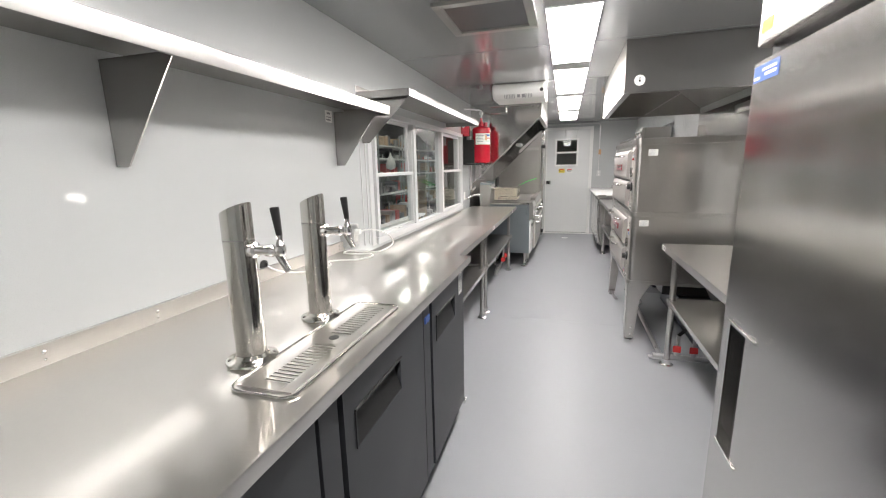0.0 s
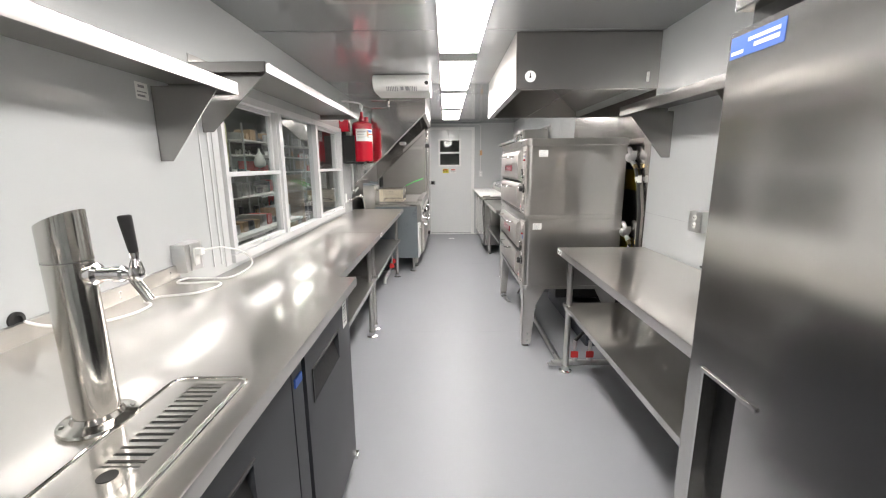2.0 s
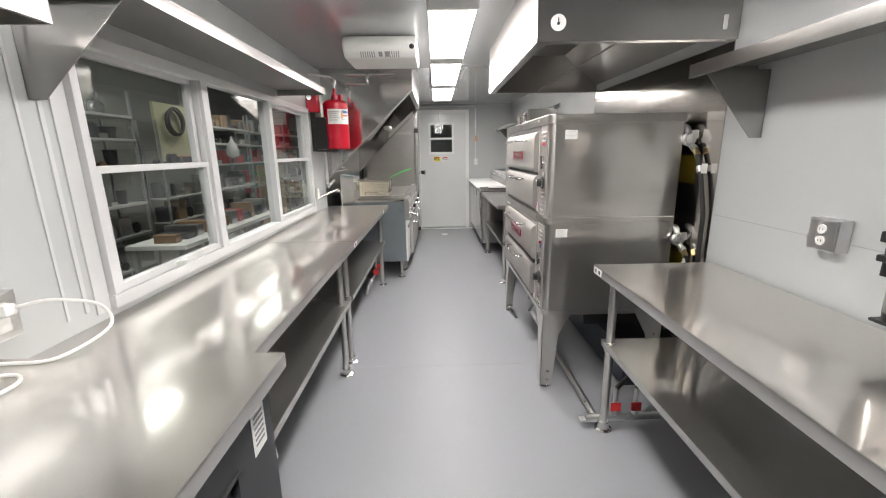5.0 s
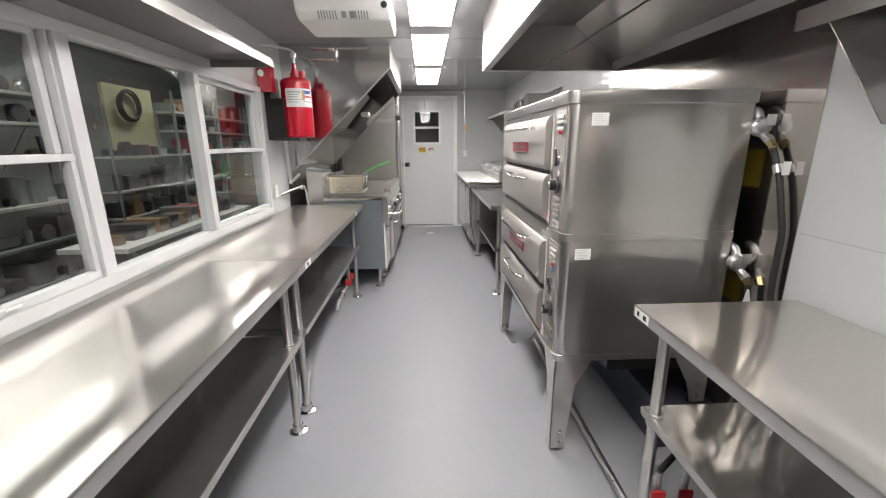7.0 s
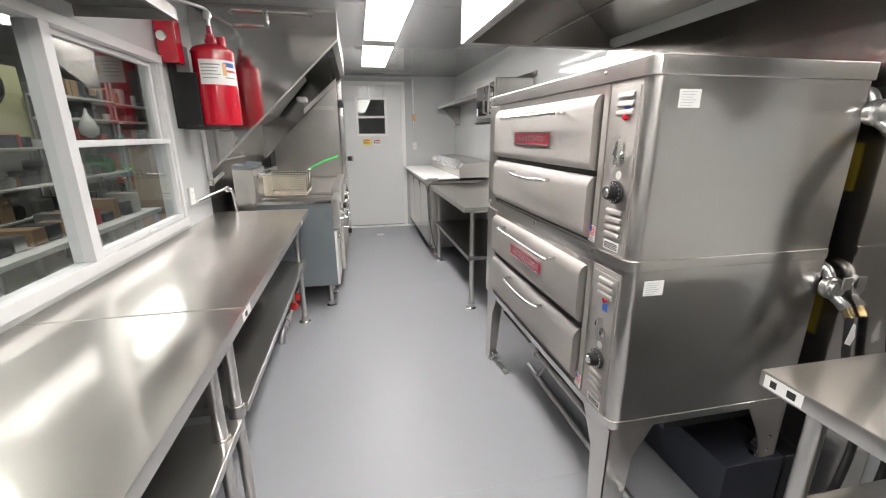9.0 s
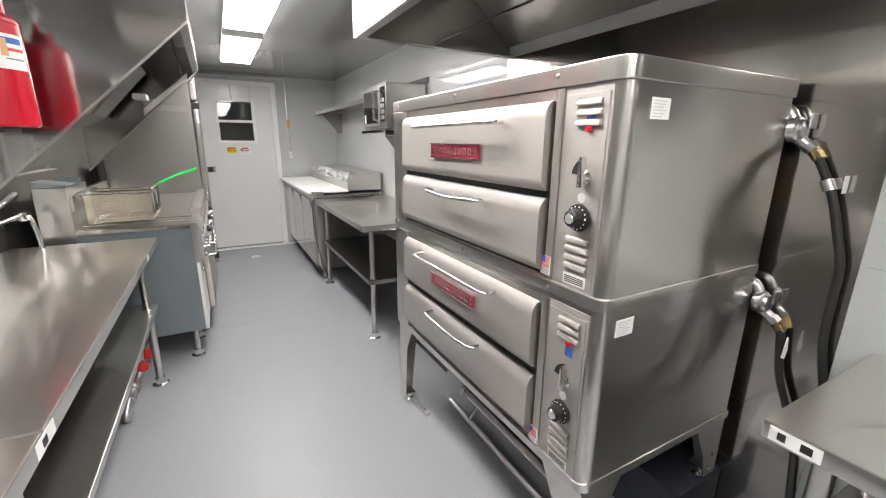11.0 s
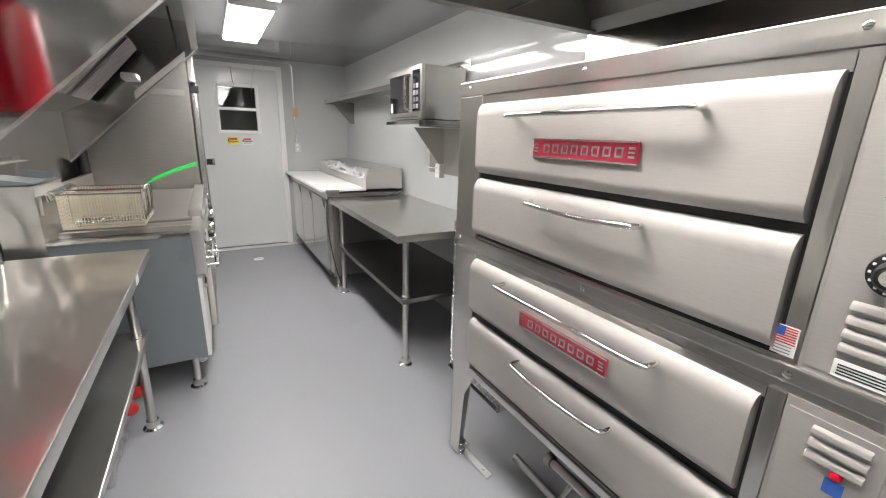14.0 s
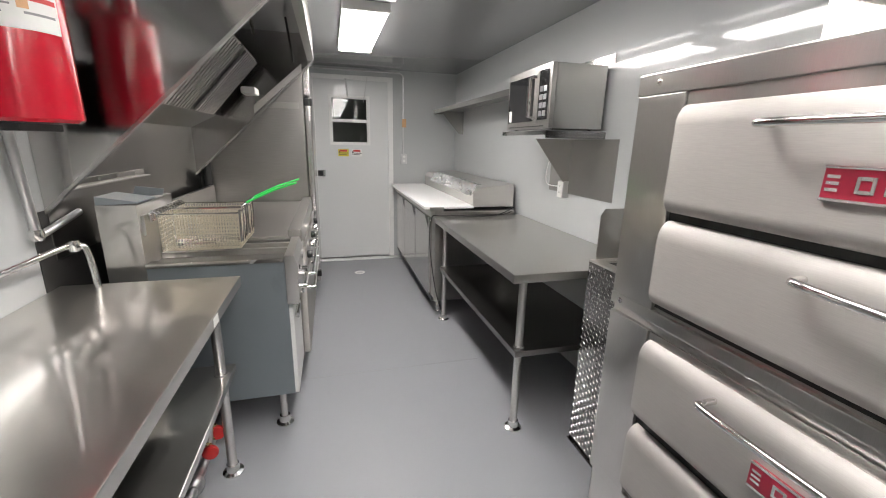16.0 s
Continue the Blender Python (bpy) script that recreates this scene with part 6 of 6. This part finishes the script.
prep_counter()
tagged(part("extension_cable", tube([(1.50, 7.40, 0.93), (1.40, 7.38, 0.906), (1.2, 7.385, 0.907), (1.0, 7.37, 0.906), (0.85, 7.38, 0.906), (0.79, 7.41, 0.89), (0.775, 7.42, 0.7), (0.80, 7.42, 0.45), (0.84, 7.42, 0.22), (0.9, 7.42, 0.02)], 0.0042, 8), RUBBER), "black power cord lying along the table and hanging down", "cable")
tagged(part("extension_cable", tube([(1.52, 7.42, 0.96), (1.35, 7.36, 0.908), (1.15, 7.34, 0.907), (1.05, 7.37, 0.907)], 0.005, 8), RUBBER), "black power cord lying on the steel table", "cable")


# ---- microwave on its shelf ----
def microwave_shelf():
    y0, y1, z = 5.93, 6.97, 1.57
    x0 = 1.185
    t = thing("microwave_shelf", (1.4, 6.65, z), "wall bracket shelf of bright chequer plate under the microwave", "wall shelf")
    y0 = 6.36
    part("shelf_board", box(x0, XR - 0.002, y0, y1, z - 0.004, z, 0.001), GALV, t)
    bm = box(x0, XR - 0.002, y0, y0 + 0.003, z - 0.045, z - 0.004)
    lip = part("side_lip", bm, CHEQUER, t, "chequer plate lip")
    bm = bmesh.new()
    lozenges(bm, (x0 + 0.012, y0, z - 0.044), (1, 0, 0), (0, 0, 1), 18, 2, 0.0205, 0.004)
    part("tread_pattern", bm, TREAD, lip)
    bm = box(x0, x0 + 0.003, y0 + 0.003, y1, z - 0.028, z - 0.004)
    part("front_lip", bm, CHROME, t)
    part("bracket", prism([(x0 + 0.12, z - 0.045), (XR - 0.002, z - 0.045), (XR - 0.002, 1.245), (XR - 0.05, 1.245)], "y", 6.70, 6.705), STEEL, t)
    part("wall_plate", box(XR - 0.006, XR - 0.001, 6.23, 6.95, 1.165, z - 0.045), STEEL, t)
    part("back_lip", box(XR - 0.012, XR - 0.001, y0 - 0.02, y1, z + 0.37, z + 0.42), CHROME, t)
    bm = bmesh.new()
    lozenges(bm, (XR - 0.012, y1, z + 0.37), (0, -1, 0), (0, 0, 1), 44, 3, 0.0145)
    part("tread_pattern", bm, TREAD, t)


def microwave():
    x0, x1, y0, y1, z0, z1 = 1.205, 1.555, 6.375, 6.945, 1.578, 1.93
    t = thing("microwave", (1.38, 6.66, 1.57), "stainless steel microwave with dark glass door on a wall shelf", "microwave")
    part("case", box(x0 + 0.03, x1, y0, y1, z0, z1, 0.005), STEEL, t)
    part("front_frame", box(x0, x0 + 0.03, y0, y1, z0, z1, 0.004), STEEL_TOP, t)
    door = part("door", box(x0 - 0.006, x0, y0 + 0.15, y1 - 0.012, z0 + 0.03, z1 - 0.03, 0.003), STEEL_TOP, t)
    part("door_glass", box(x0 - 0.008, x0 - 0.006, y0 + 0.19, y1 - 0.03, z0 + 0.045, z1 - 0.045), DARK_GLASS, door, "dark glass")
    part("door_handle", tube([(x0 - 0.006, y0 + 0.165, z0 + 0.06), (x0 - 0.05, y0 + 0.165, z0 + 0.07), (x0 - 0.05, y0 + 0.165, z1 - 0.07), (x0 - 0.006, y0 + 0.165, z1 - 0.06)], 0.012, 12, soft=False), CHROME, door)
    cp = part("control_panel", box(x0 - 0.004, x0, y0 + 0.025, y0 + 0.135, z0 + 0.05, z1 - 0.03), DARK_GLASS, t, "black control panel")
    for k in range(4):
        for j in range(2):
            part("button", box(x0 - 0.0065, x0 - 0.004, y0 + 0.04 + 0.045 * j, y0 + 0.075 + 0.045 * j, z0 + 0.07 + 0.045 * k, z0 + 0.10 + 0.045 * k, 0.002), INK_GREY if (k + j) % 3 else GALV, cp)
    part("energy_label", box(x0 - 0.0095, x0 - 0.008, y1 - 0.085, y1 - 0.045, z0 + 0.05, z0 + 0.12), PAPER, door, "small white label")
    for k in range(16):
        yy = y0 + 0.06 + k * 0.03
        part("vent_slot", box(x0 - 0.001, x0 + 0.004, yy, yy + 0.02, z0 + 0.012, z0 + 0.018), BLACK, t)
    for xx in (x0 + 0.05, x1 - 0.05):
        for yy in (y0 + 0.05, y1 - 0.05):
            part("foot", rod((xx, yy, 1.57), (xx, yy, z0 + 0.001), 0.012), RUBBER, t)


microwave_shelf()
microwave()
outlet_box(XR, 6.73, 1.19, 0.07, 0.115, 0.045, -1, "white wall socket below the microwave shelf", WHITE_PLASTIC)
tagged(part("extension_cable", tube([(XR - 0.05, 6.74, 1.21), (XR - 0.06, 6.86, 1.21), (XR - 0.03, 6.96, 1.23), (XR - 0.015, 6.99, 1.31), (XR - 0.012, 6.94, 1.42), (XR - 0.012, 6.90, 1.50)], 0.0035, 8), WHITE_PLASTIC), "thin white cord looping from the wall socket", "cable")


# ---- hand sink with chequer-plate cabinet ----
def hand_sink():
    x0, y0, y1, z = 1.15, 5.24, 5.785, 0.965
    t = thing("hand_sink", (1.36, 5.5, 0), "hand sink with steel splash guard on a bright chequer-plate cabinet", "sink")
    bm = box(x0, x0 + 0.003, y0, y1, 0.0, z)
    fp = part("front_panel", bm, CHEQUER, t, "chequer plate front")
    bm = bmesh.new()
    lozenges(bm, (x0, y1, 0.02), (0, -1, 0), (0, 0, 1), 26, 44, 0.0212)
    part("tread_pattern", bm, TREAD, fp, "bright raised tread marks")
    part("side_panel", box(x0 + 0.003, XR - 0.005, y1 - 0.003, y1, 0.0, z), CHEQUER, t)
    part("side_panel", box(x0 + 0.003, XR - 0.005, y0, y0 + 0.003, 0.0, z), CHROME, t)
    bm = box(x0 - 0.012, x0, y0, y1 + 0.004, 0.0005, 0.006)
    lozenges(bm, (x0 - 0.012, y0, 0.006), (1, 0, 0), (0, 1, 0), 1, 42, 0.012, 0.002)
    part("base_flange", bm, CHEQUER, t)
    bm = bmesh.new()
    for a, b, c, d in ((x0 - 0.004, x0 + 0.05, y0, y1), (XR - 0.08, XR - 0.005, y0, y1), (x0 + 0.05, XR - 0.08, y0, y0 + 0.05), (x0 + 0.05, XR - 0.08, y1 - 0.05, y1)):
        box(a, b, c, d, z, z + 0.01, 0.002, bm=bm)
    part("rim", bm, STEEL_TOP, t)
    part("basin", box(x0 + 0.05, XR - 0.08, y0 + 0.05, y1 - 0.05, z - 0.15, z - 0.14), STEEL, t)
    pts = [(x0 + 0.03, z + 0.01), (x0 + 0.03, 1.18), (x0 + 0.05, 1.21), (XR - 0.005, 1.21), (XR - 0.005, z + 0.01)]
    part("splash_guard", prism(pts, "y", y1 - 0.006, y1 - 0.002), STEEL, t)
    part("tap", tube([(XR - 0.05, 5.5, z + 0.01), (XR - 0.05, 5.5, z + 0.18), (XR - 0.1, 5.5, z + 0.25), (XR - 0.18, 5.5, z + 0.22)], 0.011, 12), CHROME, t)


hand_sink()
t = thing("towel_dispenser", (1.5, 5.75, 1.55), "black plastic paper towel dispenser on the wall above the sink", "dispenser")
part("case", box(1.36, XR - 0.001, 5.60, 5.88, 1.36, 1.71, 0.05, 4), BLACK, t)


# ---- workshop seen through the window ----
SHOP_FLOOR = mat("workshop_concrete", (0.16, 0.16, 0.155), 0.6, vary=0.2, grain=20, bump=0.2)
SHOP_WALL = mat("workshop_wall_paint", (0.17, 0.172, 0.155), 0.7, vary=0.12)
RACK = mat("workshop_rack_steel", (0.30, 0.31, 0.31), 0.5, 0.3, vary=0.1)
CARD = mat("brown_cardboard", (0.30, 0.20, 0.12), 0.8, vary=0.12)
DARKBOX = mat("dark_plastic_crate", (0.05, 0.05, 0.06), 0.5, vary=0.1)
GZ = -0.6
single("ground", box(-60, XL - 0.4, -40, 50, GZ - 0.1, GZ), SHOP_FLOOR, "dark concrete floor of the workshop outside", "ground", "structure")
single("ground_under", box(XL - 0.4, 60, -40, 50, GZ - 0.1, GZ), SHOP_FLOOR, "dark concrete floor below the trailer", "ground", "structure")
single("wall_workshop", box(-7.2, -7.0, -10, 22, GZ, 4.2), SHOP_WALL, "dull grey-green painted workshop wall", "wall", "structure")
single("wall_workshop_end", box(-7.0, 6.0, 19.0, 19.2, GZ, 4.2), SHOP_WALL, "pale workshop end wall", "wall", "structure")
single("ceiling_workshop", box(-7.0, 6.0, -10, 19.0, 4.2, 4.3), RACK, "dark workshop ceiling", "ceiling", "structure")


CREAM = mat("cream_painted_board", (0.46, 0.45, 0.27), 0.6, vary=0.12)
OFF_WHITE = mat("worn_white_plastic", (0.55, 0.55, 0.53), 0.5, vary=0.1)


def stored_item(rnd, x, d, a, z, room):
    """One thing on a rack shelf, from a along y; gives back the width that it takes."""
    kind = rnd.random()
    h = min(room - 0.06, rnd.uniform(0.07, 0.36))
    front = x + d - rnd.uniform(0.02, 0.16)
    if kind < 0.58:
        w = rnd.uniform(0.09, 0.32)
        ob = part("storage_box", box(x + 0.05, front, a, a + w, z, z + h, 0.008), rnd.choice([CARD, DARKBOX, DARKBOX, DARKBOX, RED_TAP, GALV, RACK, RACK, OFF_WHITE, SHOP_FLOOR, SHOP_FLOOR, CARD]))
        tagged(ob, "storage box standing on a workshop rack shelf", "box", "boxes on the racks")
        return w
    r = rnd.uniform(0.045, 0.12)
    if kind < 0.80:
        ob = part("bucket", lathe([(r * 0.82, 0), (r, h * 0.96), (r * 1.06, h), (r * 0.95, h), (r * 0.8, h * 0.9)], (front - r, a + r, z), 16), rnd.choice([OFF_WHITE, DARKBOX, GALV, DARKBOX, RACK]))
        tagged(ob, "round plastic bucket standing on a workshop rack shelf", "bucket", "buckets on the racks")
    else:
        ob = part("cable_reel", lathe([(r, -0.05), (r, -0.04), (r * 0.55, -0.035), (r * 0.55, 0.035), (r, 0.04), (r, 0.05)], (front - 0.06, a + r, z + r), 18, "x"), rnd.choice([DARKBOX, RUBBER, CARD, GALV]))
        tagged(ob, "reel of dark cable standing on a workshop rack shelf", "cable reel", "reels on the racks")
    return 2 * r


def storage_rack(y, x, w=1.8, d=0.5, seed=1):
    rnd = random.Random(seed)
    t = thing("storage_rack", (x, y, GZ), "grey steel storage rack loaded with boxes and tools", "shelving", "workshop racks")
    for yy in (y, y + w):
        for xx in (x, x + d):
            part("post", box(xx - 0.018, xx + 0.018, yy - 0.018, yy + 0.018, GZ, GZ + 3.1), RACK, t)
    part("brace", rod((x, y, GZ + 0.4), (x, y + w, GZ + 2.6), 0.008, n=8), RACK, t)
    levels = (0.30, 0.84, 1.34, 1.89, 2.36, 2.72)
    for zz, top in zip(levels, levels[1:] + (3.15,)):
        part("rack_shelf", box(x - 0.02, x + d + 0.02, y, y + w, GZ + zz - 0.04, GZ + zz, 0.004), OFF_WHITE if zz > 1.3 else RACK, t)
        a = y + 0.05
        while a < y + w - 0.30:
            if rnd.random() < 0.86:
                a += stored_item(rnd, x, d, a, GZ + zz, top - zz)
            else:
                a += 0.15
            a += rnd.uniform(0.01, 0.07)


for k, (yy, xx) in enumerate([(2.6, -5.3), (4.6, -5.5), (6.7, -5.3), (10.95, -5.3), (13.0, -5.5), (15.0, -5.2)]):
    storage_rack(yy, xx, seed=k + 3)
single("cream_board", box(-5.16, -5.10, 9.55, 10.80, 1.22, 2.48, 0.006), CREAM, "cream painted board on posts in the workshop", "board")
t = thing("trestle_shelf", (-4.95, 10.2, GZ), "narrow steel trestle with white shelves in front of the board", "shelving")
for yy in (8.95, 10.78):
    for xx in (-5.06, -4.72):
        part("post", box(xx - 0.015, xx + 0.015, yy - 0.015, yy + 0.015, GZ, 2.1), RACK, t)
for zz in (0.30, 0.74, 1.29):
    part("rack_shelf", box(-5.08, -4.70, 8.95, 10.78, zz - 0.03, zz, 0.004), OFF_WHITE, t)
rnd = random.Random(21)
for zz in (0.30, 0.74, 1.29):
    a = 9.0
    while a < 10.45:
        a += stored_item(rnd, -5.08, 0.38, a, zz, 0.44) + rnd.uniform(0.01, 0.08)
single("bag", lathe([(0.02, 0.0), (0.13, 0.05), (0.15, 0.16), (0.10, 0.30), (0.03, 0.42), (0.02, 0.50)], (-4.70, 11.55, 1.42), 14), OFF_WHITE, "white plastic bag hanging from a rack", "bag")
single("wooden_board", box(-4.60, -4.56, 12.5, 14.3, GZ, 1.20, 0.004), CARD, "brown wooden board leaning in the workshop", "board")
t = thing("workbench", (-3.6, 8.4, GZ), "long workbench with tools in the workshop", "workbench")
part("benchtop", box(-4.0, -3.2, 6.8, 10.2, GZ + 0.86, GZ + 0.92, 0.006), PAPER, t)
for xx in (-3.95, -3.25):
    for yy in (6.9, 8.5, 10.1):
        part("leg", box(xx - 0.03, xx + 0.03, yy - 0.03, yy + 0.03, GZ, GZ + 0.86), RACK, t)
rnd = random.Random(8)
for k in range(12):
    yy = 6.95 + k * 0.26
    h = rnd.uniform(0.06, 0.3)
    single("storage_box", box(-3.9 + rnd.uniform(0, 0.2), -3.4, yy, yy + rnd.uniform(0.1, 0.22), GZ + 0.92, GZ + 0.92 + h, 0.006), rnd.choice([CARD, DARKBOX, RED_TAP, GALV, DARKBOX]), "small box or tool case on the workbench", "box", group="boxes on the bench")
bm = bmesh.new()
for k, (r, dx) in enumerate(((0.25, 0.0), (0.235, 0.03), (0.265, 0.045), (0.245, 0.07))):
    tube([(-5.07 + dx, 10.05 + r * math.cos(a), 2.13 + 0.01 * k + r * math.sin(a)) for a in [2 * math.pi * j / 24 for j in range(25)]], 0.016, 8, bm=bm, soft=False)
single("hose_coil", bm, RUBBER, "coiled black hose hanging on a cream board", "hose")
for y in (6.0, 11.5):
    lamp = bpy.data.lights.new("workshop_lamp", "AREA")
    lamp.shape, lamp.size, lamp.size_y, lamp.energy, lamp.color = "RECTANGLE", 0.3, 2.4, SHOP_POWER, (1.0, 0.98, 0.9)
    ob = new("workshop_lamp", lamp)
    ob.location = (-4.0, y, 4.1)
    tagged(ob, "long workshop ceiling lamp, switched on", "lamp")


# ---- small stickers on the table edges ----
def edge_sticker(x, side, y0, y1, z, marks, label):
    t = thing("edge_sticker", (x, (y0 + y1) / 2, z), label, "sticker")
    a, b = sorted((x, x + side * 0.001))
    part("paper", box(a, b, y0, y1, z - 0.016, z + 0.016), PAPER, t)
    for m0, m1 in marks:
        a, b = sorted((x + side * 0.001, x + side * 0.0016))
        part("mark", box(a, b, m0, m1, z - 0.009, z + 0.009), INK, t)


edge_sticker(-0.40, 1, 4.10, 4.20, 0.878, [(4.13, 4.155)], "small white sticker on the steel table edge")
edge_sticker(-0.40, 1, 5.62, 5.68, 0.878, [], "small white sticker on the steel table edge")
edge_sticker(0.945, -1, 3.38, 3.47, 0.873, [(3.395, 3.415), (3.44, 3.455)], "small silver maker's sticker on the table edge")


# ---- joints in floor and wall ----
SEAM = mat("floor_joint", (0.34, 0.35, 0.365), 0.4, vary=0.1)
for y in (4.10, 6.66):
    tagged(part("floor_seam", box(-0.42, 0.95, y - 0.0015, y + 0.0015, 0.0, 0.0008), SEAM), "faint welded joint across the grey floor", "trim", kind="structure")
tagged(part("wall_seam", box(XR - 0.0015, XR, 1.7, 3.55, 1.128, 1.131), SEAM), "thin horizontal joint in the white wall", "trim", kind="structure")
tagged(part("wall_seam", box(XL, XL + 0.0015, 0.62, 0.623, 1.0, 1.77), SEAM), "thin upright joint in the white wall", "trim", kind="structure")
